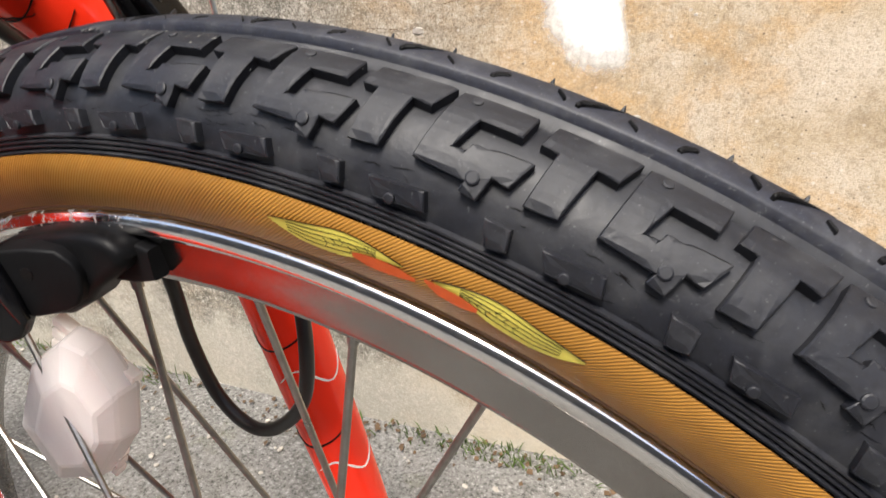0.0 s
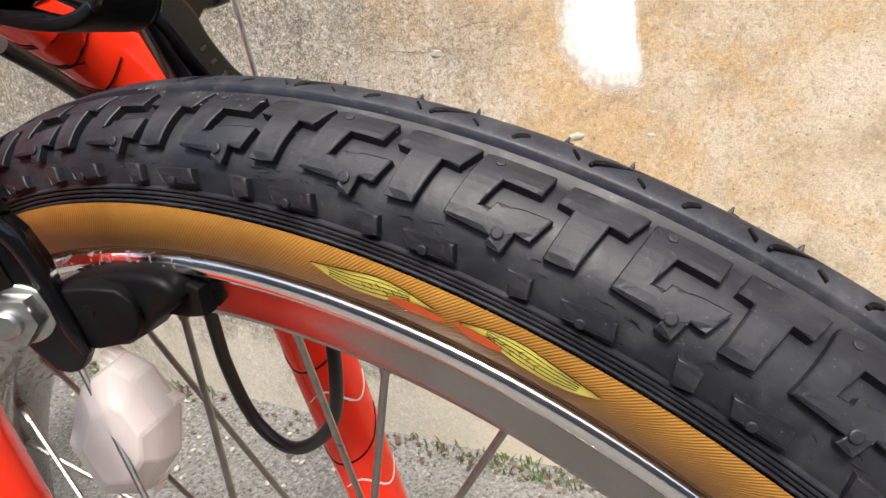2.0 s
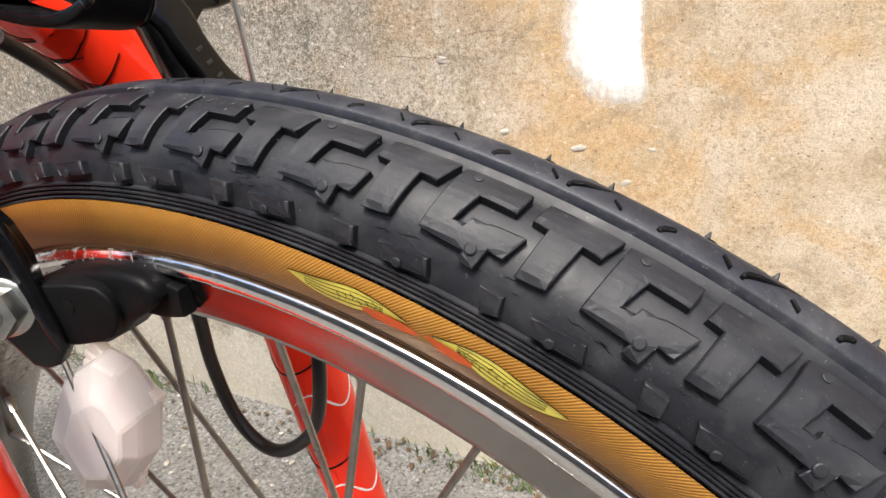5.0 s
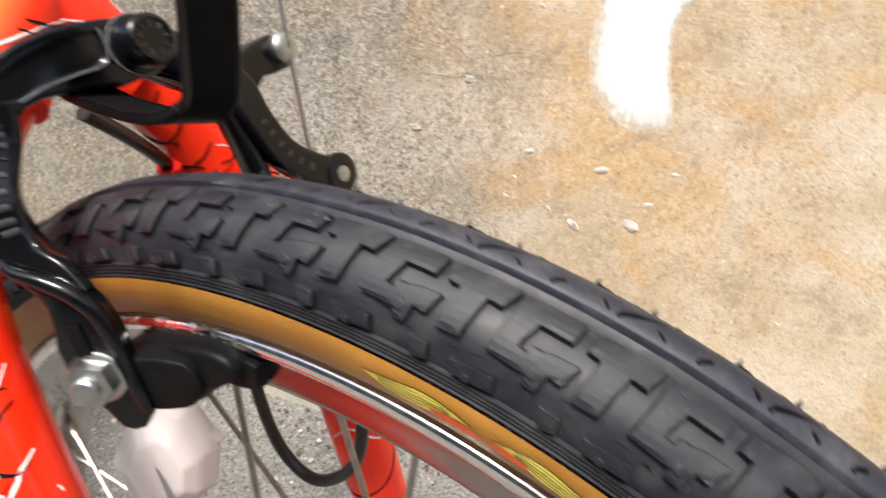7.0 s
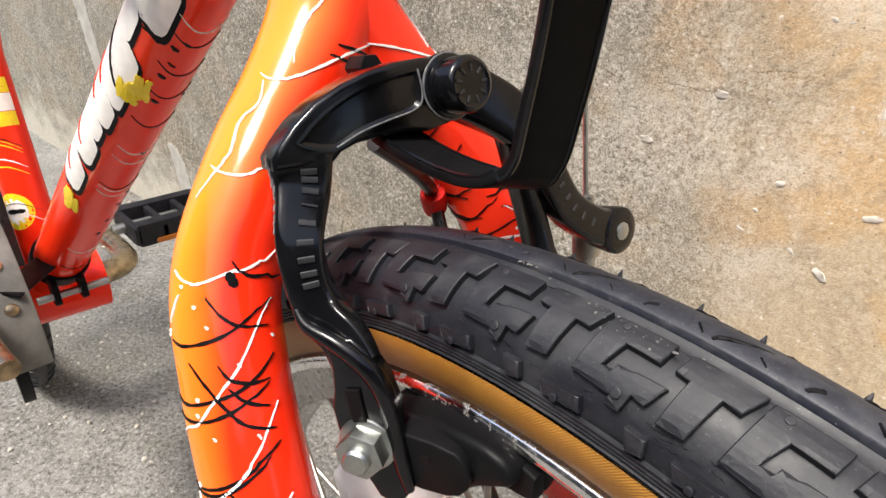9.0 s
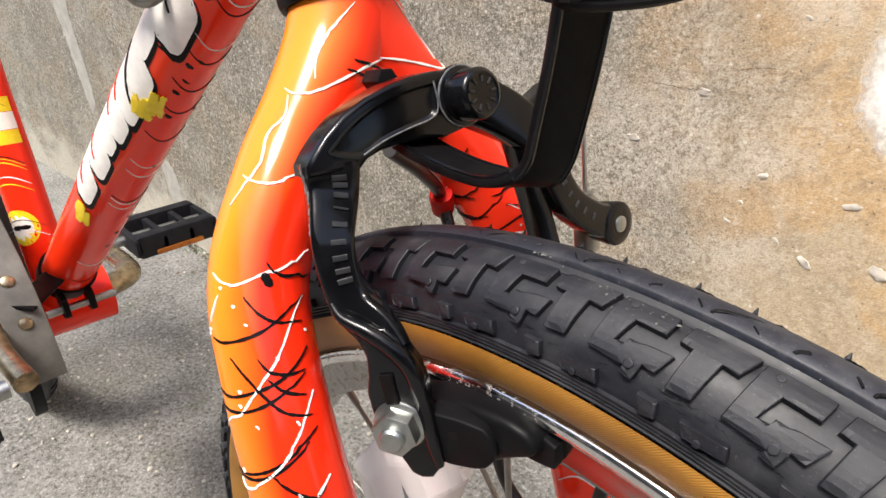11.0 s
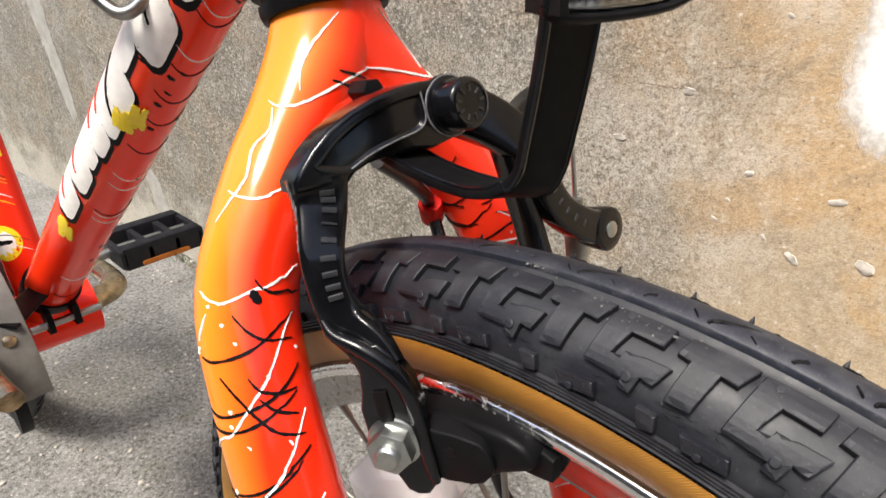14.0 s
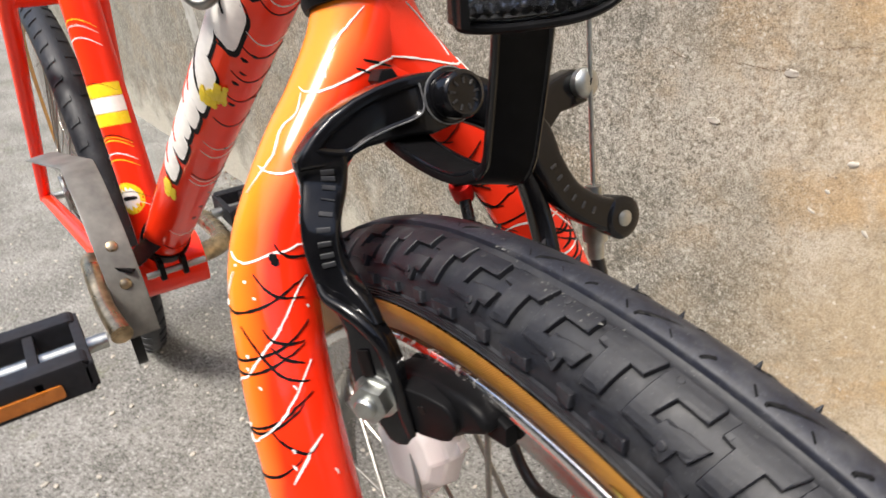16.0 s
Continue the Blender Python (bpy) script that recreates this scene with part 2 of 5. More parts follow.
ORANGE = plain("orange_print", (0.62, 0.095, 0.012), 0.45, vary=0.2)
REDCAP = plain("red_plastic", (0.62, 0.012, 0.008), 0.4, shine=0.15)
PEDAL = plain("pedal_plastic", (0.012, 0.012, 0.015), 0.6, vary=0.35, scale=150, shine=0.3)
# grey for raised marks, a little lighter than the black arms
GREYMARK = plain("mark_grey", (0.012, 0.012, 0.0135), 0.45, vary=0.35, scale=300)
LIME = plain("lime_paint", (0.86, 0.85, 0.80), 0.85, vary=0.06, scale=40, bump=0.4)
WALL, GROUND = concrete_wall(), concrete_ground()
CLEAR = clear_plastic("clear_reflector", (0.97, 0.97, 0.97), 0.03, 1.0)
MILKY = clear_plastic("milky_reflector", (1.0, 0.96, 0.95), 0.18, 0.45)
PALE = plain("pale_lime", (0.36, 0.345, 0.31), 0.9, vary=0.2, scale=40, bump=0.3)
GUARD = plain("grey_guard", (0.115, 0.11, 0.098), 0.4, vary=0.35, scale=60)
BRONZE = plain("worn_crank", (0.42, 0.33, 0.21), 0.28, 0.95, vary=0.6, scale=90)
AMBER = plain("amber_reflector", (0.42, 0.13, 0.015), 0.3)
GRASS = plain("grass_blades", (0.09, 0.14, 0.03), 0.7, vary=0.4, scale=50)
LITTER = plain("leaf_litter", (0.10, 0.06, 0.03), 0.9, vary=0.5, scale=50)
STONE = plain("pebble_stone", (0.46, 0.42, 0.36), 0.8, vary=0.25, scale=100)
FACET = plain("facet_silver", (0.45, 0.46, 0.48), 0.12, 1.0, vary=0.4, scale=500)
SKY_BLOCK = plain("sky_block_grey", (0.16, 0.15, 0.135), 0.9, vary=0.35, scale=6, bump=0.3)
# grey for worn edges and for edge highlights painted as colour
WEAR_GLINT = plain("wear_and_glint", (0.13, 0.13, 0.135), 0.35, vary=0.6, scale=700)
PEWTER = plain("grey_scuff", (0.11, 0.108, 0.10), 0.9, vary=0.4, scale=300)


# ---- mesh helpers ----
def finish(name, bm, material, parent=None, label="", smooth=True):
    bmesh.ops.recalc_face_normals(bm, faces=bm.faces)
    me = bpy.data.meshes.new(name)
    bm.to_mesh(me)
    bm.free()
    me.materials.append(material)
    for p in me.polygons:
        p.use_smooth = smooth
    if smooth:
        me.set_sharp_from_angle(angle=radians(40))
    ob = new(name, me)
    ob.parent = parent
    if label:
        ob["label"] = label
    return ob


def part(name, bm, material, parent, label="", smooth=True):
    return finish(name, bm, material, parent, label, smooth)


def smooth_path(points, steps=6):
    """Catmull-Rom through rows of numbers."""
    p = [np.array(q, float) for q in points]
    out = []
    for i in range(len(p) - 1):
        a, b, c, d = p[max(i - 1, 0)], p[i], p[i + 1], p[min(i + 2, len(p) - 1)]
        for s in range(steps):
            t = s / steps
            out.append(0.5 * ((2 * b) + (c - a) * t + (2 * a - 5 * b + 4 * c - d) * t * t + (3 * b - a - 3 * c + d) * t**3))
    out.append(p[-1])
    return out


def tube(points, radii, segs=16, bm=None, squash=1.0, up=None, caps=True):
    """A tube along points; radii one number or one a point. squash flattens it across the direction up."""
    bm = bm or bmesh.new()
    pts = [Vector(p[:3]) for p in points]
    if not hasattr(radii, "__len__"):
        radii = [radii] * len(pts)
    radii = [float(r) for r in radii]
    rings, side = [], None
    for i, p in enumerate(pts):
        d = (pts[min(i + 1, len(pts) - 1)] - pts[max(i - 1, 0)]).normalized()
        if up is not None:
            side = Vector(up).cross(d).normalized()
        elif side is None:
            side = d.orthogonal().normalized()
        else:
            side = (side - d * side.dot(d)).normalized()
        other = d.cross(side)
        rings.append([bm.verts.new(p + radii[i] * (math.cos(a) * side + squash * math.sin(a) * other)) for a in (2 * math.pi * k / segs for k in range(segs))])
    for a, b in zip(rings, rings[1:]):
        for k in range(segs):
            bm.faces.new((a[k], a[(k + 1) % segs], b[(k + 1) % segs], b[k]))
    if caps:
        bm.faces.new(rings[0][::-1]), bm.faces.new(rings[-1])
    return bm


def bar(points, wide, thick, up, bm=None, round_by=0.3):
    """A flat bar with chamfered edges along points; wide and thick may vary a point; up is the thin direction."""
    bm = bm or bmesh.new()
    pts = [Vector(p[:3]) for p in points]
    n = len(pts)
    wide = wide if hasattr(wide, "__len__") else [wide] * n
    thick = thick if hasattr(thick, "__len__") else [thick] * n
    ups = [Vector(u) for u in up] if hasattr(up[0], "__len__") else [Vector(up)] * n
    rings, k = [], 24
    for i, p in enumerate(pts):
        d = (pts[min(i + 1, n - 1)] - pts[max(i - 1, 0)]).normalized()
        s = ups[i].cross(d).normalized()
        o = d.cross(s)
        w, h = wide[i] / 2, thick[i] / 2
        ring = []
        for q in range(k):
            a = 2 * math.pi * (q + 0.5) / k
            ca, sa = math.cos(a), math.sin(a)
            ring.append(bm.verts.new(p + s * (w * math.copysign(abs(ca) ** round_by, ca)) + o * (h * math.copysign(abs(sa) ** round_by, sa))))
        rings.append(ring)
    for a, b in zip(rings, rings[1:]):
        for j in range(k):
            bm.faces.new((a[j], a[(j + 1) % k], b[(j + 1) % k], b[j]))
    bm.faces.new(rings[0][::-1]), bm.faces.new(rings[-1])
    return bm


def prism(outline, axis_a, axis_b, origin, depth, bevel=0.0, bm=None):
    """An outline in the plane of two axes, given depth along their cross product."""
    bm = bm or bmesh.new()
    a, b = Vector(axis_a).normalized(), Vector(axis_b).normalized()
    n = a.cross(b)
    o = Vector(origin)
    vs = [bm.verts.new(o + a * x + b * y) for x, y in outline]
    f = bm.faces.new(vs)
    got = bmesh.ops.extrude_face_region(bm, geom=[f])
    bmesh.ops.translate(bm, vec=n * depth, verts=[v for v in got["geom"] if isinstance(v, bmesh.types.BMVert)])
    if bevel:
        bmesh.ops.bevel(bm, geom=list(bm.edges), offset=bevel, segments=2, profile=0.7, affect="EDGES")
    return bm


def rounded(w, h, r, steps=5):
    out = []
    for cx, cy, a0 in ((w / 2 - r, h / 2 - r, 0), (r - w / 2, h / 2 - r, 90), (r - w / 2, r - h / 2, 180), (w / 2 - r, r - h / 2, 270)):
        for k in range(steps + 1):
            a = radians(a0 + 90 * k / steps)
            out.append((cx + r * math.cos(a), cy + r * math.sin(a)))
    return out


def lathe(profile, origin, axis, segs=24, bm=None):
    """Turns rows of (along, radius) round an axis."""
    o, d = Vector(origin), Vector(axis).normalized()
    bm = bm or bmesh.new()
    s = d.orthogonal().normalized()
    t = d.cross(s)
    rings = [[bm.verts.new(o + d * x + r * (math.cos(a) * s + math.sin(a) * t)) for a in (2 * math.pi * k / segs for k in range(segs))] for x, r in profile]
    for a, b in zip(rings, rings[1:]):
        for k in range(segs):
            bm.faces.new((a[k], a[(k + 1) % segs], b[(k + 1) % segs], b[k]))
    bm.faces.new(rings[0][::-1]), bm.faces.new(rings[-1])
    return bm


def squeeze(a):
    """How far the front wheel is drawn in behind the fork to fit the camera's view, in metres along the radius."""
    d = math.degrees(a) % 360
    x = (d - 100) / 55 if d < 180 else (262 - d) / 55
    x = min(1.0, max(0.0, x))
    return -0.012 * x * x * (3 - 2 * x)


def hoop(profile, centre, segs=240, closed=False, uneven=None):
    """Turns rows of (y, r) round the wheel's axle, with uv in metres along the hoop and across it."""
    bm = bmesh.new()
    uv = bm.loops.layers.uv.new("uv")
    c = Vector(centre)
    rows = list(profile) + ([profile[0]] if closed else [])
    run = [0.0]
    for (y0, r0), (y1, r1) in zip(rows, rows[1:]):
        run.append(run[-1] + math.hypot(y1 - y0, r1 - r0))
    share = uneven or [0.0] * len(profile)
    front = abs(c.x) < 0.01
    verts = []
    for k in range(segs):
        a = 2 * math.pi * k / segs
        more = squeeze(a) if front else 0.0
        verts.append([bm.verts.new(c + Vector(((r + more + f * 0.0040 * math.cos(a)) * math.cos(a), y, (r + more + f * 0.0040 * math.cos(a)) * math.sin(a)))) for (y, r), f in zip(profile, share)])
    m = len(profile)
    for k in range(segs):
        for j in range(len(rows) - 1):
            f = bm.faces.new((verts[k][j], verts[(k + 1) % segs][j], verts[(k + 1) % segs][(j + 1) % m], verts[k][(j + 1) % m]))
            u0, u1 = 2 * math.pi * 0.215 * k / segs, 2 * math.pi * 0.215 * (k + 1) / segs
            for loop, q in zip(f.loops, ((u0, run[j]), (u1, run[j]), (u1, run[j + 1]), (u0, run[j + 1]))):
                loop[uv].uv = q
    return bm


# ---- the ground and the wall ----
WALL_Y, WALL_TURN = 0.42, math.atan(0.08)


def wall_point(x, z, out=0.0):
    """A point on the wall's face; out: metres towards the bicycle."""
    c, s = math.cos(WALL_TURN), math.sin(WALL_TURN)
    return Vector((x + out * s, WALL_Y + 0.08 * x - out * c, z))


def build_ground():
    bm = bmesh.new()
    xs = sorted({-40, -15, -6, 5, 15, 40, *[round(-3 + 0.05 * i, 3) for i in range(100)]})
    ys = sorted({-40, -15, -6, -2.5, 15, 40, *[round(-1.2 + 0.05 * i, 3) for i in range(40)]})
    grid = [[bm.verts.new((x, y, (0.004 * (noise.noise(Vector((x * 4, y * 4, 0))) - 0.2) if abs(x) < 2.5 and abs(y) < 1.3 else -0.001))) for x in xs] for y in ys]
    for r0, r1 in zip(grid, grid[1:]):
        for i in range(len(xs) - 1):
            bm.faces.new((r0[i], r0[i + 1], r1[i + 1], r1[i]))
    return tagged(finish("ground", bm, GROUND), "rough grey weathered concrete paving with coarse aggregate", "ground", kind="structure")


def build_wall():
    bm = bmesh.new()
    n, m = 130, 60
    front = []
    for j in range(m + 1):
        z = -0.02 + 2.3 * (j / m) ** 1.4
        row = []
        for i in range(n + 1):
            x = -4.5 + 7.5 * i / n
            bumpy = 0.0004 * noise.noise(Vector((x * 5, z * 5, 3)))
            row.append(bm.verts.new(wall_point(x, z, bumpy)))
        front.append(row)
    for a, b in zip(front, front[1:]):
        for i in range(n):
            bm.faces.new((a[i], a[i + 1], b[i + 1], b[i]))
    # back and rims
    back = [[bm.verts.new(wall_point(x, z, -0.2)) for x in (-4.5, 3.0)] for z in (-0.02, 2.28)]
    bm.faces.new((back[0][0], back[1][0], back[1][1], back[0][1]))
    bm.faces.new([*front[-1], back[1][1], back[1][0]])
    bm.faces.new([r[0] for r in front] + [back[1][0], back[0][0]])
    bm.faces.new([r[-1] for r in front] + [back[1][1], back[0][1]])
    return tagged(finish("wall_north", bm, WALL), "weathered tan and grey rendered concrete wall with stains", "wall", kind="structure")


def build_sky_blocks():
    """Unseen walls, added to cut low sky light and darken reflections."""
    for name, at, size in (("wall_south", (0.0, -3.2, 1.35), (9.0, 0.2, 2.7)), ("wall_east", (3.6, -1.4, 1.35), (0.2, 3.4, 2.7))):
        bm = bmesh.new()
        bmesh.ops.create_cube(bm, size=1.0, matrix=Matrix.Translation(at) @ Matrix.Diagonal((*size, 1.0)))
        bmesh.ops.bevel(bm, geom=list(bm.edges), offset=0.01, segments=1, affect="EDGES")
        tagged(finish(name, bm, SKY_BLOCK, smooth=False), "plain dark grey unseen wall added to cut low sky light", "wall", kind="structure")


def build_paint():
    """A patch of white paint with a ragged edge on the wall."""
    edge = [(-0.024, 0.421), (0.0, 0.417), (0.020, 0.424), (0.016, 0.452), (0.013, 0.480), (0.016, 0.500), (0.029, 0.517), (0.036, 0.542), (0.03, 0.57), (0.01, 0.60), (-0.02, 0.61), (-0.045, 0.58), (-0.048, 0.551), (-0.044, 0.521), (-0.045, 0.487), (-0.046, 0.455), (-0.033, 0.435)]
    splash("paint_patch", edge, 0.0016, "bright white paint splash on the concrete wall")
    splash("lime_streak", [(-1.16, 0.17), (-1.12, 0.16), (-1.09, 0.10), (-1.07, 0.03), (-1.08, 0.004), (-1.13, 0.004), (-1.14, 0.08)], 0.006, "pale lime streak at the foot of the wall")
    splash("lime_streak", [(-1.52, 0.55), (-1.44, 0.56), (-1.42, 0.40), (-1.40, 0.25), (-1.43, 0.22), (-1.47, 0.36)], 0.01, "pale lime streak on the wall")


def splash(name, edge, rag, label):
    """A thin coat with a ragged edge on the wall, and flecks round it."""
    rng = random.Random(5)
    loop = smooth_path(edge + [edge[0]], 22)[:-1]
    bm = bmesh.new()
    cx, cz = sum(q[0] for q in edge) / len(edge), sum(q[1] for q in edge) / len(edge)
    outline = []
    for q in loop:
        v = Vector((q[0] * 260, q[1] * 260, 2.0))
        d = Vector((q[0] - cx, q[1] - cz)).normalized() * rag * (noise.noise(v) + 0.7 * noise.noise(v * 2.7) + 0.3 * rng.uniform(-1, 1))
        outline.append((q[0] + d.x, q[1] + d.y))
    if rag < 0.004:
        outline = [(cx + (x - cx) * 0.66, cz + (z - cz) * 0.84) for x, z in outline]
    outer = [bm.verts.new(wall_point(x, z, 0.0006)) for x, z in outline]
    inner = [bm.verts.new(wall_point(cx + (x - cx) * 0.985, cz + (z - cz) * 0.985, 0.0012)) for x, z in outline]
    for k in range(len(outer)):
        bm.faces.new((outer[k - 1], outer[k], inner[k], inner[k - 1]))
    bm.faces.new(inner)
    ob = tagged(finish(name, bm, LIME if rag < 0.004 else PALE, smooth=False), label, "paint", kind="structure")
    if rag < 0.004:
        bm = bmesh.new()
        uv = bm.loops.layers.uv.new("uv")
        rows = []
        for grow, h in ((0.90, 0.0016), (1.02, 0.0016), (1.30, 0.0010), (1.90, 0.0008)):
            rows.append([bm.verts.new(wall_point(cx + (x - cx) * grow, cz + (z - cz) * (1 + (grow - 1) * 0.55), h)) for x, z in outline])
        for (a, b), (f0, f1) in zip(zip(rows, rows[1:]), ((1.3, 1.10), (1.10, 0.85), (0.85, 0.10))):
            for k in range(len(a)):
                f = bm.faces.new((a[k - 1], a[k], b[k], b[k - 1]))
                for loop_corner, v in zip(f.loops, (f0, f0, f1, f1)):
                    loop_corner[uv].uv = (v, 0)
        part("overspray", bm, SPRAY, ob, "thin white overspray", smooth=False)
    return ob


def build_crack(rows):
    """A dark crack in the wall's face."""
    rng = random.Random(9)
    bm = bmesh.new()
    last = None
    pts = smooth_path(rows, 14)
    for k, q in enumerate(pts):
        h = 0.0006 * math.sin(math.pi * (k + 0.5) / len(pts)) * rng.uniform(0.1, 1.0)
        z = q[1] + rng.uniform(-0.0005, 0.0005)
        row = [bm.verts.new(wall_point(q[0], z - h, 0.0008)), bm.verts.new(wall_point(q[0], z + h, 0.0008))]
        if last:
            bm.faces.new((last[0], last[1], row[1], row[0]))
        last = row
    return tagged(finish("wall_crack", bm, LITTER), "dark hairline crack in the rendered wall", "crack", kind="structure")


build_ground(), build_wall(), build_sky_blocks(), build_paint()
build_crack([(-0.275, 0.445), (-0.262, 0.447), (-0.250, 0.442), (-0.236, 0.441)])
build_crack([(-0.205, 0.443), (-0.185, 0.4425), (-0.168, 0.442), (-0.150, 0.444)])
build_crack([(-0.140, 0.463), (-0.132, 0.462), (-0.118, 0.465), (-0.100, 0.466)])

# ---- the bicycle ----
bike = new("bicycle")
tagged(bike, "red and orange child's bicycle with splatter paint parked by a wall", "bicycle")
AXLE = Vector((0, 0, 0.2455))
RC, RS = 0.2255, 0.0175          # tyre section: centre radius, tread surface radius
PITCH, STUD = radians(7.1184), radians(87.266)
CROWN = -1.55                     # the crown's offset across the tread, in mm


def far_share(th):
    """How far a place in the section belongs to the shoulder on the wall's side: 0 to 1."""
    return math.sin(math.pi / 2 * min(1.0, max(0.0, (math.degrees(th) + 10) / 22)))


def section(th):
    """The tread's radius in the tyre's section, a little fuller towards the wall."""
    return RS + 0.0025 * far_share(th) - 0.0007 * max(0.0, min(1.0, (math.degrees(th) - 26) / 10)) + 0.0016 * max(0.0, min(1.0, (math.degrees(th) - 50) / 40))


def shoulder_fit(a):
    """The far shoulder's unevenness round the wheel, shaped to fit its outline in the camera's view."""
    return 0.0040 * math.cos(a)


def on_tyre(u, w, lift=0.0):
    """A point of the tread: u in pattern lengths forward, w in mm across from the middle, lift above the tread surface."""
    a, th = STUD - u * PITCH, w / 1000 / RS
    r = section(th) + lift
    rho = RC + r * math.cos(th)
    return Vector((rho * math.cos(a), r * math.sin(th), rho * math.sin(a)))


def build_tyre():
    prof, share = [], []
    th0, th1 = radians(-104), radians(104)
    for k in range(45):
        th = th0 + (th1 - th0) * k / 44
        prof.append(((section(th) - 0.0019) * math.sin(th), RC + (section(th) - 0.0019) * math.cos(th)))
        share.append(far_share(th))
    tyre = part("front_tyre", hoop(prof, AXLE, 260, False, share), RUBBER, bike, "black rubber tyre with raised letter-like tread")
    wall = [(-0.0122, 0.2066), (-0.0127, 0.2086), (-0.0143, 0.2108), (-0.0160, 0.2140), (-0.0171, 0.2175), (-0.01735, 0.2198), (-0.0172, 0.2216)]
    for s, n in ((1, "near"), (-1, "far")):
        p = [(s * y + (0 if s > 0 else 0.0050), r) for y, r in smooth_path(wall, 4)]
        part("sidewall", hoop(p, AXLE, 260), TAN, tyre, "tan fabric sidewall with fine cords")
        part("bead", hoop([((0 if s > 0 else 0.0050) + s * (-0.0127 + 0.0005 * math.sin(q)), 0.2090 + 0.0006 * math.cos(q)) for q in np.linspace(0, 2 * math.pi, 9)[:-1]], AXLE, 260, True), plain("bead_thread", (0.09, 0.04, 0.015), 0.7), tyre, "dark brown stitched bead line")
        for th, h in ((-91.5, 0.0007), (-95.0, 0.0008), (-98.5, 0.0008), (-102.5, 0.0011)):
            q = []
            for dth, lift in ((-1.5, -0.0021), (-0.7, h - 0.0016), (0.7, h - 0.0016), (1.5, -0.0021)):
                a = radians(s * (th + dth))
                q.append(((section(a) + lift) * math.sin(a), RC + (section(a) + lift) * math.cos(a)))
            part("sidewall_ridge", hoop(q, AXLE, 200), RUBBER, tyre)
    # middle rib
    q = []
    for w, lift in ((-3.5, -0.0020), (-3.3, -0.0016), (-1.5, -0.0016), (-1.3, -0.0020)):
        th = w / 1000 / RS
        q.append(((section(th) + lift) * math.sin(th), RC + (section(th) + lift) * math.cos(th)))
    part("centre_rib", hoop(q, AXLE, 260, False, [far_share(w / 1000 / RS) for w in (-3.5, -3.3, -1.5, -1.3)]), RUBBER, tyre)
    # smooth far shoulder
    q = []
    for w, lift in ((-1.05, -0.0021), (-0.85, -0.0006), (-0.5, -0.0004), (3, -0.0004), (6, -0.0004), (9, -0.0004), (12, -0.0004), (15, -0.0004), (18, -0.0006), (20, -0.0021)):
        th = w / 1000 / RS
        q.append(((section(th) + lift) * math.sin(th), RC + (section(th) + lift) * math.cos(th)))
    part("far_shoulder", hoop(q, AXLE, 260, False, [far_share(w / 1000 / RS) for w in (-1.05, -0.85, -0.5, 3, 6, 9, 12, 15, 18, 20)]), WORN_RUBBER, tyre, "smooth black tread shoulder with fine slits")
    return tyre


tyre = build_tyre()


def tread_piece(outline, lift=0.0, cut_u=0.06, cut_w=1.6, taper=0.12):
    """A raised block whose outline is given in tread units, bent onto the tyre at pattern 0."""
    bm = bmesh.new()
    f = bm.faces.new([bm.verts.new((u, w / 10, 0)) for u, w in outline])
    bmesh.ops.triangulate(bm, faces=[f])
    us, ws = [u for u, _ in outline], [w for _, w in outline]
    for lo, hi, step, ax, div in ((min(us), max(us), cut_u, 0, 1), (min(ws), max(ws), cut_w, 1, 10)):
        k = lo + step
        while k < hi - step * 0.3:
            co, no = ((k, 0, 0), (1, 0, 0)) if ax == 0 else ((0, k / div, 0), (0, 1, 0))
            bmesh.ops.bisect_plane(bm, geom=bm.verts[:] + bm.edges[:] + bm.faces[:], plane_co=co, plane_no=no)
            k += step
    rim = [e for e in bm.edges if len(e.link_faces) == 1]
    got = bmesh.ops.extrude_edge_only(bm, edges=rim)
    low = {v for v in got["geom"] if isinstance(v, bmesh.types.BMVert)}
    for v in bm.verts:
        u, w = v.co.x, v.co.y * 10
        v.co = on_tyre(u, w, -0.0024 if v in low else lift)
    # a small rounding of the upper rim
    top = [e for e in bm.edges if len(e.link_faces) == 2 and e.calc_face_angle(0) > 0.9 and not (e.verts[0] in low or e.verts[1] in low)]
    bmesh.ops.bevel(bm, geom=top, offset=0.00022, segments=1, affect="EDGES")
    bmesh.ops.recalc_face_normals(bm, faces=bm.faces)
    me = bpy.data.meshes.new("tread")
    bm.to_mesh(me)
    bm.free()
    me.materials.append(RUBBER)
    return me


HOOK = [(-0.265, -4.2), (0.155, -4.0), (0.132, -9.1), (-0.10, -9.0), (-0.160, -14.6), (-0.078, -14.4), (-0.072, -13.1), (0.02, -13.1), (0.05, -12.7), (0.250, -12.4), (0.187, -17.3), (0.09, -16.9), (0.06, -20.8), (-0.045, -20.3), (-0.03, -18.7), (-0.335, -18.1)]
TEE = [(0.255, -4.2), (0.70, -3.8), (0.635, -9.5), (0.524, -9.2), (0.468, -18.4), (0.284, -18.7), (0.320, -9.3), (0.225, -8.9)]
KNOB_S = [(0.135, -22.4), (0.285, -22.6), (0.305, -26.0), (0.18, -26.6)]
KNOB_L = [(0.465, -23.0), (0.795, -22.5), (0.825, -25.5), (0.51, -25.9)]


def flip(outline):
    return [(-u, 2 * CROWN - w) for u, w in outline]


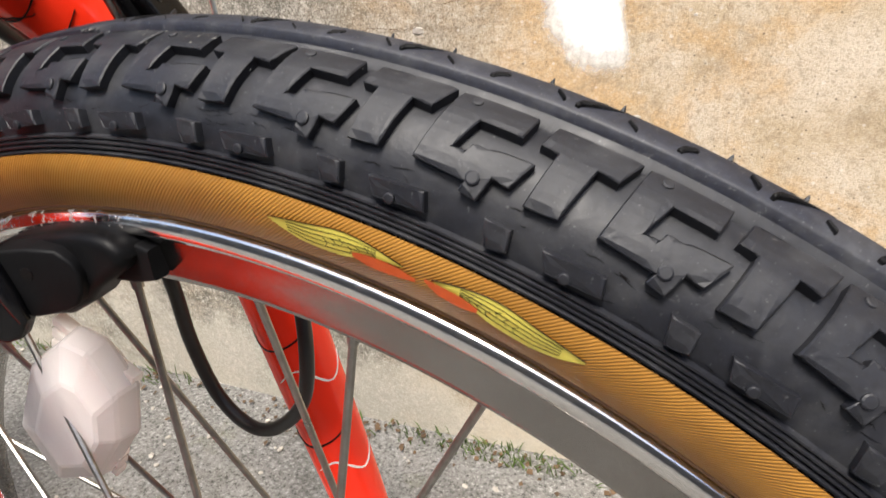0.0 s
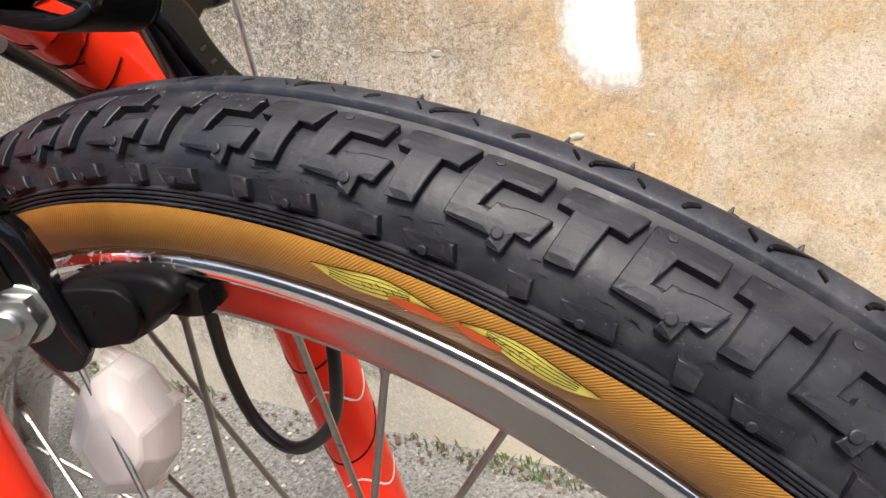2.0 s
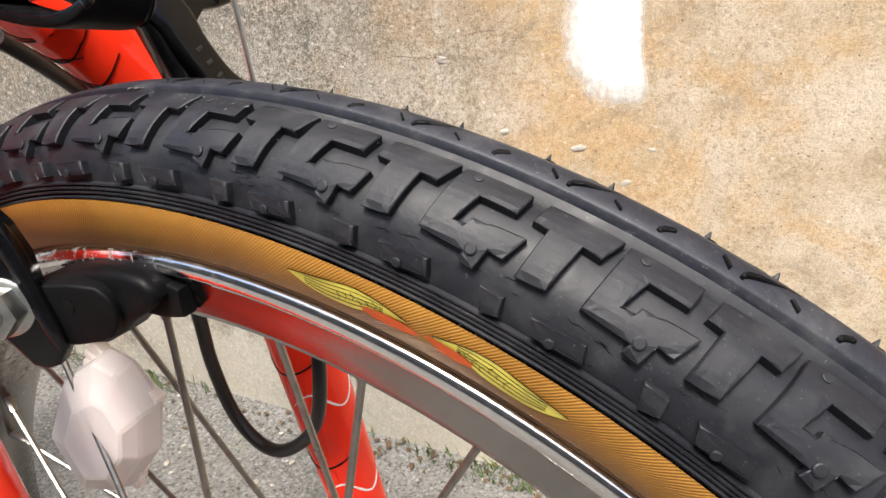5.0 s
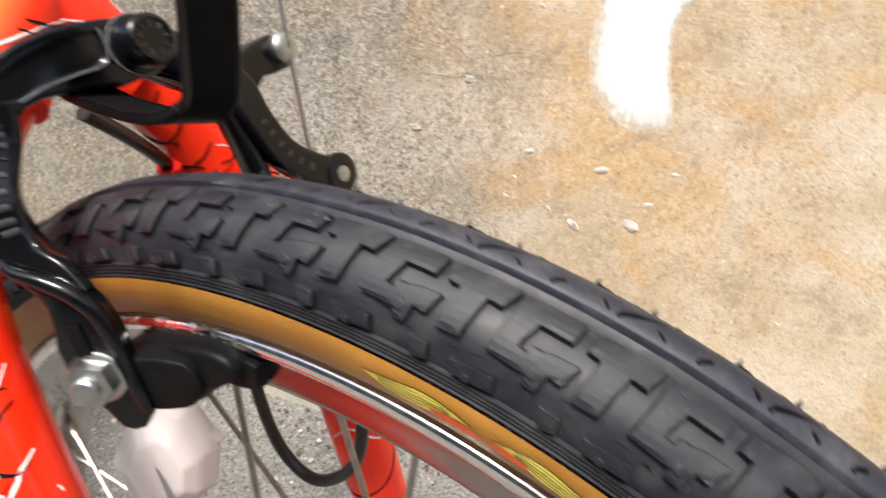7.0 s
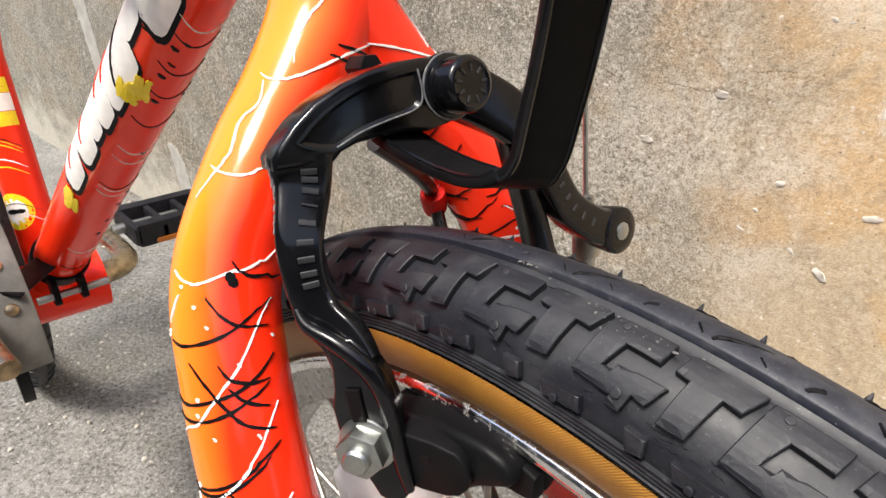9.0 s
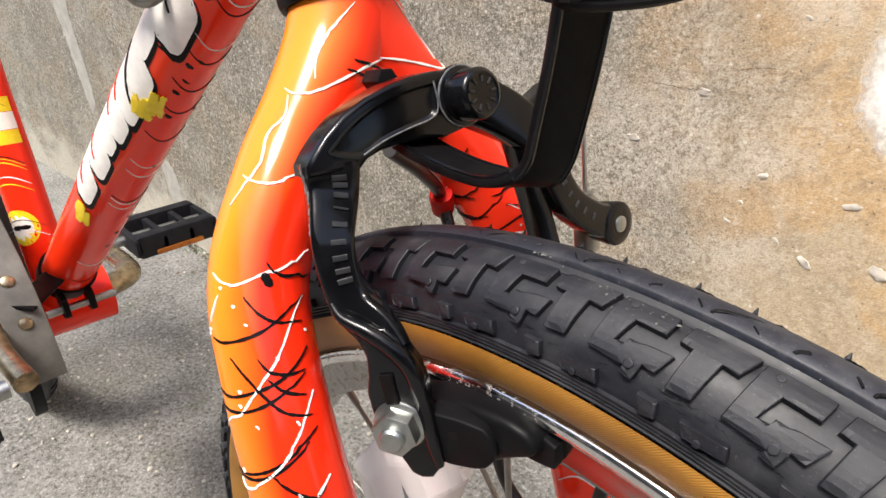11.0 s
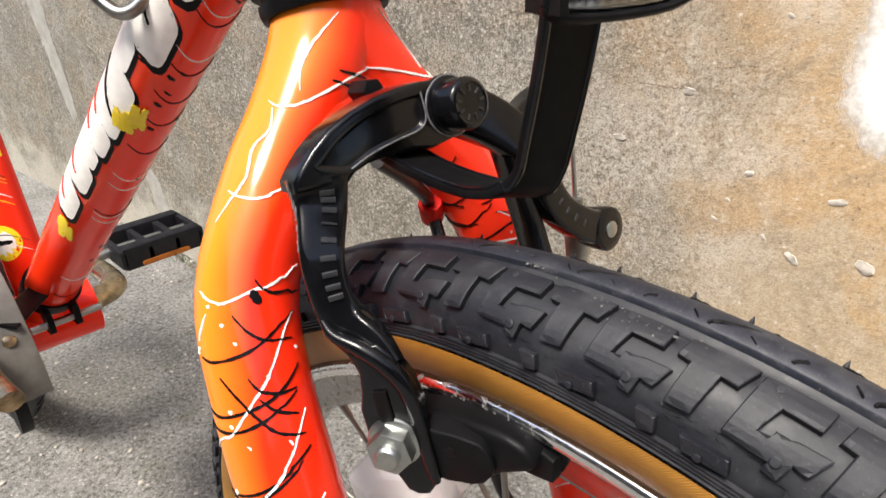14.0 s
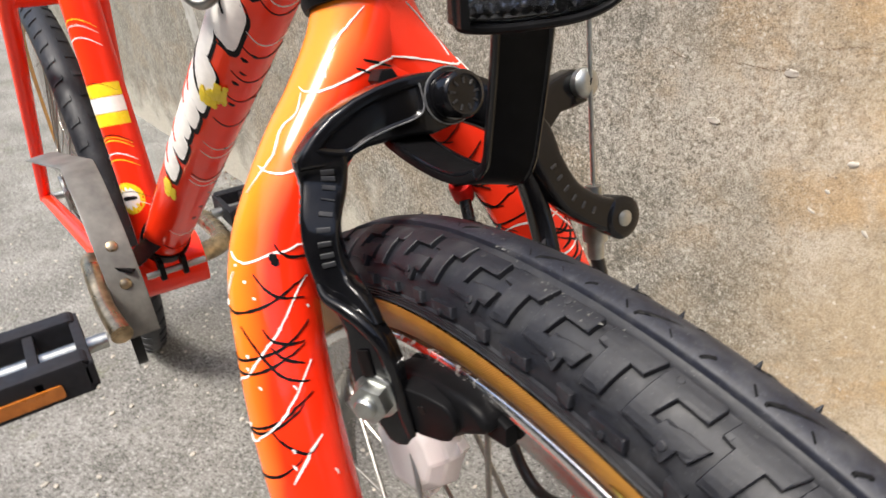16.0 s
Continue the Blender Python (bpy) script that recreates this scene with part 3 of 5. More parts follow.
def ring_of(name, me, first, count, label="", far=0.0):
    for k in range(count):
        ob = new(name, me)
        ob.parent = tyre
        a = STUD - (first + k) * PITCH
        ob.matrix_basis = Matrix.Translation(AXLE + (far * shoulder_fit(a) + squeeze(a)) * Vector((math.cos(a), 0, math.sin(a)))) @ Matrix.Rotation((first + k) * PITCH, 4, "Y")
        if label:
            ob["label"] = label


for shape, name, n in ((HOOK, "hooked_block", 50), (TEE, "tee_block", 50), (KNOB_S, "small_knob", 50), (KNOB_L, "long_knob", 50)):
    ring_of(name, tread_piece(shape), -25, n)
    if "knob" in name:
        ring_of(name, tread_piece(flip(shape), -0.0014), -25, n, "", 1.0)


def stud_mesh(u, w, r, h):
    p, q = on_tyre(u, w, -0.0002), on_tyre(u, w, h)
    bm = lathe([(0, r), ((q - p).length * 0.8, r), ((q - p).length, r * 0.75)], p, q - p, 12)
    me = bpy.data.meshes.new("stud")
    bm.to_mesh(me)
    bm.free()
    me.materials.append(RUBBER)
    return me


def nib_mesh(u, w):
    p, q = on_tyre(u, w, -0.0012), on_tyre(u, w, 0.0012)
    bm = lathe([(0, 0.0007), (0.0011, 0.0006), ((q - p).length, 0.00012)], p, q - p, 6)
    me = bpy.data.meshes.new("nib")
    bm.to_mesh(me)
    bm.free()
    me.materials.append(RUBBER)
    return me


ring_of("mould_stud", stud_mesh(0.005, -17.9, 0.0011, 0.0005), -25, 50)
ring_of("mould_stud", stud_mesh(0.833, -5.6, 0.0009, 0.0003), -25, 50)
ring_of("mould_stud", stud_mesh(0.62, -25.3, 0.0009, 0.0004), -25, 50)
ring_of("rubber_nib", nib_mesh(0.06, 8.5), -25, 50, "", 1.0)
ring_of("rubber_nib", nib_mesh(0.47, 8.2), -25, 50, "", 1.0)


def slit(rows, wide):
    """A fine line on the tread as an outline: rows of (pattern lengths, mm across)."""
    pts = [Vector((u * 30.2, w)) for u, w in (smooth_path(rows, 4) if len(rows) > 2 else rows)]
    left, right = [], []
    for k, p in enumerate(pts):
        d = (pts[min(k + 1, len(pts) - 1)] - pts[max(k - 1, 0)]).normalized()
        s = Vector((-d.y, d.x)) * wide / 2 * (1.0 if 0 < k < len(pts) - 1 else 0.5)
        left.append(p + s), right.append(p - s)
    return [(p.x / 30.2, p.y) for p in left + right[::-1]]


SLITS = (([(0.275, 0.9), (0.285, 1.6), (0.325, 2.3), (0.43, 3.5), (0.588, 4.9)], 0.42), ([(0.535, 2.4), (0.59, 1.1)], 0.34), ([(0.715, 5.0), (0.762, 4.0)], 0.34), ([(0.812, 0.9), (0.820, 1.5), (0.850, 2.2), (0.895, 2.8)], 0.5), ([(0.150, 2.9), (0.205, 1.3)], 0.34), ([(0.33, 7.6), (0.40, 6.3)], 0.34), ([(0.05, 7.6), (0.12, 9.0), (0.2, 11.5)], 0.4), ([(0.62, 8.0), (0.66, 9.5), (0.80, 12.5)], 0.4))
# slits aren't cut: dark strips on the surface paint in their shade
for rows, wide in SLITS:
    me = tread_piece(slit([(u, w - 0.8) for u, w in rows], wide * 1.8), -0.00018, 1.0, 50)
    me.materials[0] = PAD
    ring_of("slit", me, -25, 50, "fine slit in the rubber, its shade a dark strip", 1.0)


def build_rim():
    lip = [(-0.0090, 0.1916), (-0.0102, 0.1921), (-0.0107, 0.1933), (-0.01078, 0.1937), (-0.01148, 0.1982), (-0.01222, 0.2029), (-0.0123, 0.2032), (-0.0128, 0.2037), (-0.0137, 0.2047), (-0.0140, 0.2060), (-0.0137, 0.2073), (-0.0128, 0.2081), (-0.0117, 0.2076), (-0.0112, 0.2058)]
    inner = [(-0.0085, 0.1975), (0.0025, 0.1965)]
    under = [(0.0025, 0.1895), (-0.0075, 0.1905)]
    half = under + lip + inner
    prof = [(y, r) for y, r in half[1:]] + [(0.005 - y, r) for y, r in half[-2:0:-1]] + [half[0]]
    rim = part("front_rim", hoop(prof, AXLE, 260, True), DIMMED_CHROME, bike, "chromed steel rim with rust specks")
    hub = lathe([(-0.050, 0.004), (-0.034, 0.004), (-0.034, 0.021), (-0.030, 0.021), (-0.028, 0.012), (0.028, 0.012), (0.030, 0.021), (0.034, 0.021), (0.034, 0.004), (0.050, 0.004)], AXLE, (0, 1, 0), 24)
    part("front_hub", hub, STEEL, bike)
    for y in (-0.0131, 0.0181):
        ring = [(y + 0.0014 * math.cos(q), 0.2058 + 0.0024 * math.sin(q)) for q in np.linspace(0, 2 * math.pi, 15)[:-1]]
        part("rim_lip", hoop(ring, AXLE, 260, True), CHROME, rim, "bright polished chrome lip")
    for i in range(36):
        a = radians(99.3 - 10 * i)
        side = -1 if i % 2 == 0 else 1
        turn = radians(62) * (1 if i % 6 == 3 else -1)
        far_end = 0.1905 + squeeze(a)
        top = AXLE + Vector((far_end * math.cos(a), 0.0025 + side * 0.002, far_end * math.sin(a)))
        low = AXLE + Vector((0.019 * math.cos(a + turn), side * 0.032, 0.019 * math.sin(a + turn)))
        spoke = part("spoke", tube([top, low], 0.00105, 8), SPOKE, bike)
        part("nipple", tube([top + (top - low).normalized() * 0.003, top + (low - top).normalized() * 0.008], [0.0021, 0.0015], 8), SPOKE, spoke)


build_rim()


NEAR = [(-0.1215, 0.0195, 0.5350, 0.0180), (-0.1180, 0.0110, 0.5215, 0.0168), (-0.1130, -0.0022, 0.5070, 0.0156), (-0.1062, -0.0192, 0.4900, 0.0150), (-0.0980, -0.0362, 0.4655, 0.0149), (-0.0835, -0.0442, 0.4415, 0.0146), (-0.0615, -0.0500, 0.4050, 0.0144), (-0.0300, -0.0520, 0.3250, 0.0125), (-0.0060, -0.0520, 0.2650, 0.0095)]


def far_side(q):
    """The other fork leg: mirrored in a middle plane leaned to fit the camera's view."""
    mid = 0.0195 if q[2] > 0.53 else 0.004 + (q[2] - 0.265) * 0.0575
    return (q[0], 2 * mid - q[1], q[2], q[3])


def build_fork():
    """A fork of two bowed legs that meet under the headset."""
    legs = []
    for s, rows in ((1, NEAR), (-1, [far_side(q) for q in NEAR])):
        path = smooth_path(rows, 7)
        leg = part("fork_leg", tube(path, [q[3] for q in path], 32), FORK_RED if s > 0 else LEG_RED, bike, "red-orange enamel fork leg with painted-in glare and web-like lines")
        legs.append((leg, path))
        end = prism(rounded(0.022, 0.036, 0.008), (1, 0, 0), (0, 0, 1), (0, rows[-1][1] + 0.0025, 0.250), 0.005, 0.0)
        part("dropout", end, FRAME_RED, leg)
    axis = Vector((-0.0625, 0.014, 0.185)).normalized()
    base = Vector((-0.1215, 0.0195, 0.5350))
    crown = smooth_path([(-0.106, -0.004, 0.500), (-0.1125, 0.008, 0.5125), (-0.1150, 0.0185, 0.5150), (-0.1125, 0.029, 0.5125), (-0.106, 0.041, 0.500)], 5)
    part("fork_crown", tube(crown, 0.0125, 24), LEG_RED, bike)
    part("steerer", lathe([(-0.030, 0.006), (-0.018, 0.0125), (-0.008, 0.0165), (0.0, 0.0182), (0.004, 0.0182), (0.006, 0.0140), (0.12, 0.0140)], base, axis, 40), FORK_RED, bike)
    part("headset_cup", lathe([(0.0015, 0.016), (0.0015, 0.0205), (0.0035, 0.0212), (0.0058, 0.0212), (0.0070, 0.0200), (0.0085, 0.0200), (0.0095, 0.0228), (0.0125, 0.0234), (0.0155, 0.0228), (0.0165, 0.0205), (0.022, 0.0200), (0.022, 0.015)], base, axis, 48), PLASTIC, bike, "black headset cup")
    part("head_tube", lathe([(0.020, 0.0185), (0.115, 0.0185)], base, axis, 32), FRAME_RED, bike)
    nut = prism([(0.0037 * math.cos(radians(a)), 0.0037 * math.sin(radians(a))) for a in range(0, 360, 60)], (0.15, 1, 0), (-0.2, 0, 1), (-0.0950, 0.0080, 0.5172), 0.010, 0.0007)
    part("crown_nut", nut, PLASTIC, bike, "small black nut")
    return legs


LEGS = build_fork()


def on_tube(path, s, phi, lift=0.0003):
    """A point on a tube: s from 0 to 1 along it, phi in degrees round from the side away from the wall."""
    n = len(path) - 1
    x = min(max(s, 0), 0.9999) * n
    i = int(x)
    a, b = np.array(path[i], float), np.array(path[i + 1], float)
    c = a + (b - a) * (x - i)
    d = Vector(b[:3] - a[:3]).normalized()
    e1 = Vector((0, -1, 0))
    e1 = (e1 - d * e1.dot(d)).normalized()
    e2 = d.cross(e1)
    f = radians(phi)
    return Vector(c[:3]) + (float(c[3]) + lift) * (math.cos(f) * e1 + math.sin(f) * e2)


def stroke(path, rows, width, material, owner, name, mirror=False, blot=0.0):
    """A painted line on a tube, thick in the middle and fine at its ends."""
    rng = random.Random(len(rows) * 7 + int(rows[0][0] * 1000))
    pts = smooth_path(rows, 7)
    bm = bmesh.new()
    last = None
    n = len(pts) - 1
    place = [on_tube(path, q[0], (-180 - q[1] if mirror else q[1])) for q in pts]
    up = [on_tube(path, q[0], (-180 - q[1] if mirror else q[1]), 0.01) for q in pts]
    for k, p in enumerate(place):
        d = (place[min(k + 1, n)] - place[max(k - 1, 0)]).normalized()
        nrm = (up[k] - p).normalized()
        s = d.cross(nrm) * width * 0.5 * (0.25 + 0.75 * math.sin(math.pi * (k + 0.4) / (n + 0.8))) * rng.uniform(0.75, 1.3)
        row = [bm.verts.new(p - s - nrm * 0.0005), bm.verts.new(p - s * 0.8), bm.verts.new(p + s * 0.8), bm.verts.new(p + s - nrm * 0.0005)]
        if last:
            for j in range(3):
                bm.faces.new((last[j], last[j + 1], row[j + 1], row[j]))
        last = row
    part(name, bm, material, owner)


WHITE_LINES = [[(0.269, -30), (0.275, -43), (0.262, -60), (0.22, -81), (0.144, -110), (0.074, -144)], [(0.398, -16), (0.403, -31), (0.401, -51), (0.388, -69), (0.361, -94)], [(0.502, -9), (0.514, -23), (0.518, -43), (0.506, -68), (0.488, -96), (0.459, -119)], [(0.28, -37), (0.316, -44), (0.345, -33), (0.379, -35), (0.406, -24), (0.433, -11)], [(0.041, -67), (0.116, -53), (0.19, -49), (0.235, -57)], [(0.534, -120), (0.599, -85), (0.631, -55), (0.655, -26), (0.657, -4), (0.665, 23)], [(0.652, -110), (0.678, -89), (0.695, -70), (0.707, -47), (0.714, -20), (0.715, 7), (0.71, 23)], [(0.721, -102), (0.731, -81), (0.741, -63), (0.747, -53)], [(0.528, -20), (0.554, -2)]]
BLACK_ARCS = [[(0.489, -71), (0.501, -82), (0.506, -97), (0.495, -132)], [(0.534, -51), (0.558, -66), (0.572, -84), (0.574, -114)], [(0.572, -2), (0.582, -21), (0.582, -55), (0.569, -84), (0.534, -123)], [(0.627, 10), (0.637, -14), (0.637, -54), (0.629, -83), (0.605, -115)], [(0.642, 15), (0.652, -13), (0.655, -41), (0.649, -71), (0.631, -104)], [(0.599, -25), (0.627, -43), (0.661, -67), (0.672, -88), (0.674, -102)]]
BLACK_TICKS = [[(0.607, -56), (0.621, -65), (0.629, -83), (0.628, -105)], [(0.629, -62), (0.647, -79), (0.654, -100)], [(0.701, 20), (0.705, -16), (0.704, -48), (0.695, -81), (0.685, -103)], [(0.705, 8), (0.71, -23), (0.707, -54), (0.695, -89)], [(0.71, -42), (0.722, -58), (0.731, -78), (0.727, -93)], [(0.741, 24), (0.741, -5), (0.74, -40), (0.732, -72)], [(0.313, -89), (0.316, -115)], [(0.189, -84), (0.165, -130)], [(0.163, -87), (0.134, -128)]]
for leg, path in LEGS:
    other = leg is LEGS[1][0]
    for rows in WHITE_LINES:
        stroke(path, rows, 0.00085, WHITE, leg, "white_line", other)
    for rows in BLACK_ARCS + BLACK_TICKS[:6 if other else 9]:
        stroke(path, rows, 0.00105, BLACKMARK, leg, "black_line", other)
    if other:
        for k, at in enumerate((0.56, 0.62, 0.68, 0.74, 0.80, 0.86)):
            stroke(path, [(at, 60), (at + 0.014, 20), (at + 0.016, -30), (at + 0.008, -80), (at - 0.01, -120)], 0.0008, BLACKMARK, leg, "black_line")
            stroke(path, [(at + 0.03, -125), (at + 0.042, -80), (at + 0.030, -30), (at + 0.034, 10)], 0.0009, WHITE, leg, "white_line")
    if other:
        for k, at in enumerate((0.20, 0.26, 0.32, 0.38, 0.44, 0.50)):
            stroke(path, [(at, 140), (at + 0.02, 90), (at + 0.012, 40), (at + 0.03, -10), (at + 0.01, -60)], 0.0009, BLACKMARK, leg, "black_line")
            stroke(path, [(at - 0.05, 130 - 8 * k), (at, 75), (at + 0.06, 30), (at + 0.10, -25)], 0.0008, BLACKMARK, leg, "black_line")
        stroke(path, [(0.46, 95), (0.48, 70), (0.47, 40), (0.44, 5)], 0.0016, WHITE, leg, "white_line")
    stroke(path, [(0.504, -70), (0.513, -75), (0.522, -80)], 0.0030, BLACKMARK, leg, "black_spot", other)
    rng = random.Random(3)
    for k in range(16):
        s, ph = rng.uniform(0.5, 0.78), rng.uniform(-120, 10)
        stroke(path, [(s, ph), (s + 0.002, ph - 2), (s + 0.004, ph - 3)], rng.uniform(0.0005, 0.0010), WHITE, leg, "white_fleck", other)


def build_frame():
    dt = [(-0.150, 0.0185, 0.5815), (-0.470, -0.0247, 0.2981)]
    dt = [Vector(dt[0]).lerp(Vector(dt[1]), k / 12) for k in range(13)]
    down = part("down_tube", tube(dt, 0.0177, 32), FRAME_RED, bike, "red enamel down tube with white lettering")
    bb = Vector((-0.474, -0.022, 0.286))
    cross = Vector((0.05, 1, 0)).normalized()
    part("bottom_bracket", lathe([(-0.034, 0.020), (-0.034, 0.0245), (0.034, 0.0245), (0.034, 0.020)], bb, cross, 32), FRAME_RED, bike)
    st = [bb + Vector((-0.002, 0, 0)), Vector((-0.575, -0.016, 0.66))]
    st = [st[0].lerp(st[1], k / 8) for k in range(9)]
    part("seat_tube", tube(st, 0.0150, 24), FRAME_RED, bike, "red enamel seat tube with yellow bands")
    part("top_tube", tube([(-0.163, 0, 0.62), (-0.37, -0.008, 0.628), (-0.566, -0.016, 0.63)], 0.0145, 24), FRAME_RED, bike)
    for s in (-1, 1):
        part("chain_stay", tube([(-0.478, -0.015 + s * 0.022, 0.279), (-0.60, -0.024 + s * 0.040, 0.265), (-0.85, -0.032 + s * 0.056, 0.2455)], [0.010, 0.0095, 0.008], 16), FRAME_RED, bike)
        part("seat_stay", tube([(-0.568, -0.018 + s * 0.020, 0.62), (-0.66, -0.024 + s * 0.040, 0.50), (-0.85, -0.032 + s * 0.058, 0.2455)], [0.009, 0.0085, 0.007], 16), FRAME_RED, bike)
    part("stay_bridge", tube([(-0.655, -0.064, 0.505), (-0.655, 0.016, 0.505)], 0.007, 14), FRAME_RED, bike)
    # the maker's lettering as plain white lobes with a black drop edge
    path = [(*q, 0.0177) for q in dt]
    rng = random.Random(11)
    # each letter's foot is a rounded lobe that reaches round the tube: start, end, how far round
    def lobe(name, s0, s1, f_in, f_out, lift, mat, soft):
        bm = bmesh.new()
        rows = []
        for i in range(15):
            t = i / 14
            reach = 1 - (abs(2 * t - 1) ** 7) * soft * 0.7
            f1 = f_in + (f_out - f_in) * reach
            rows.append([bm.verts.new(on_tube(path, s0 + (s1 - s0) * t + 0.00045 * (-20 - (f_in + (f1 - f_in) * j / 8)), f_in + (f1 - f_in) * j / 8, lift)) for j in range(9)])
        for r0, r1 in zip(rows, rows[1:]):
            for j in range(8):
                bm.faces.new((r0[j], r0[j + 1], r1[j + 1], r1[j]))
        part(name, bm, mat, down)

    LOBES = ((0.020, 0.118, -52, 0.3), (0.128, 0.210, -52, 0.45), (0.206, 0.258, -16, 0.35), (0.252, 0.302, -40, 0.25), (0.302, 0.346, -40, 0.15), (0.346, 0.392, -36, 0.2), (0.392, 0.428, -30, 0.2), (0.424, 0.490, -34, 0.5), (0.492, 0.566, -32, 0.5))
    for s0, s1, f1, soft in LOBES:
        lobe("black_edge", s0 - 0.001, s1 + 0.007, 60, f1 - 7, 0.0002, BLACKMARK, soft)
    for s0, s1, f1, soft in LOBES:
        lobe("white_letter", s0, s1, 60, f1, 0.0004, WHITE, soft)
    for s0, s1, f0, f1 in ((0.150, 0.172, 6, -18), (0.262, 0.318, 34, -22), (0.318, 0.340, 40, 4), (0.352, 0.372, 46, 6), (0.446, 0.462, 34, -4), (0.512, 0.530, 30, -2)):
        stroke([(q[0], q[1], q[2], 0.0182) for q in path], [(s0, f0), ((s0 + s1) / 2, (f0 + f1) / 2 + 4), (s1, f1)], 0.0016, BLACKMARK if s0 in (0.150, 0.262) else FRAME_RED, down, "letter_gap")
    for s, ph, n in ((0.312, -34, 7), (0.30, -48, 5), (0.585, -10, 6), (0.600, -28, 5)):
        for k in range(n):
            d = rng.uniform(-14, 14)
            stroke([(q[0], q[1], q[2], 0.0184) for q in path], [(s - 0.014 + rng.uniform(-0.01, 0.01), ph + d), (s, ph + d * 0.8 - 3), (s + 0.014, ph + d - 8)], 0.0042, DECAL_Y, down, "yellow_splash")
    for k in range(16):
        s, ph = rng.uniform(0.02, 0.75), rng.uniform(-125, -60)
        stroke(path, [(s, ph), (s + 0.004, ph - 6), (s + 0.006, ph - 12)], rng.uniform(0.0008, 0.0022), BLACKMARK, down, "black_fleck")
    for k in range(14):
        s = rng.uniform(0.05, 0.85)
        stroke(path, [(s, -55), (s + 0.016, -80), (s + 0.018, -105), (s + 0.008, -135)], 0.0006, WHITE if k % 2 else BLACKMARK, down, "splatter_line")
    seat = bpy.data.objects["seat_tube"]
    sp = [(*q, 0.0150) for q in st]
    for s0, s1, mat, name in ((0.335, 0.362, DECAL_Y, "yellow_band"), (0.363, 0.396, WHITE, "white_band"), (0.397, 0.425, DECAL_Y, "yellow_band")):
        bm = bmesh.new()
        grid = [[bm.verts.new(on_tube(sp, s0 + (s1 - s0) * i / 4, 125 - 150 * j / 10, 0.0005 if "white" in name else 0.0003)) for j in range(11)] for i in range(5)]
        for r0, r1 in zip(grid, grid[1:]):
            for j in range(10):
                bm.faces.new((r0[j], r0[j + 1], r1[j + 1], r1[j]))
        part(name, bm, mat, seat)

    def badge(name, size, corners, lift, mat):
        bm = bmesh.new()
        rings = [[bm.verts.new(on_tube(sp, 0.172 + k * size / 3 * 0.037 * math.sin(2 * math.pi * j / corners), 38 + k * size / 3 * 55 * math.cos(2 * math.pi * j / corners), lift)) for j in range(corners)] for k in (1, 2, 3)]
        bm.faces.new(rings[0])
        for r0, r1 in zip(rings, rings[1:]):
            for j in range(corners):
                bm.faces.new((r0[j - 1], r0[j], r1[j], r1[j - 1]))
        part(name, bm, mat, seat)

    badge("yellow_badge", 1.0, 24, 0.0001, DECAL_Y)
    badge("white_badge", 0.72, 12, 0.0002, WHITE)
    stroke(sp, [(0.172, 70), (0.172, 40), (0.172, 8)], 0.0045, BLACKMARK, seat, "badge_bar")
    for k in range(14):
        s = rng.uniform(0.12, 0.8)
        stroke(sp, [(s, 110), (s + 0.02, 60), (s + 0.018, 10), (s, -40)], rng.uniform(0.0006, 0.0012), (WHITE, DECAL_Y, BLACKMARK)[k % 3], seat, "splatter_line")
    return down, bb


DOWN, BB = build_frame()


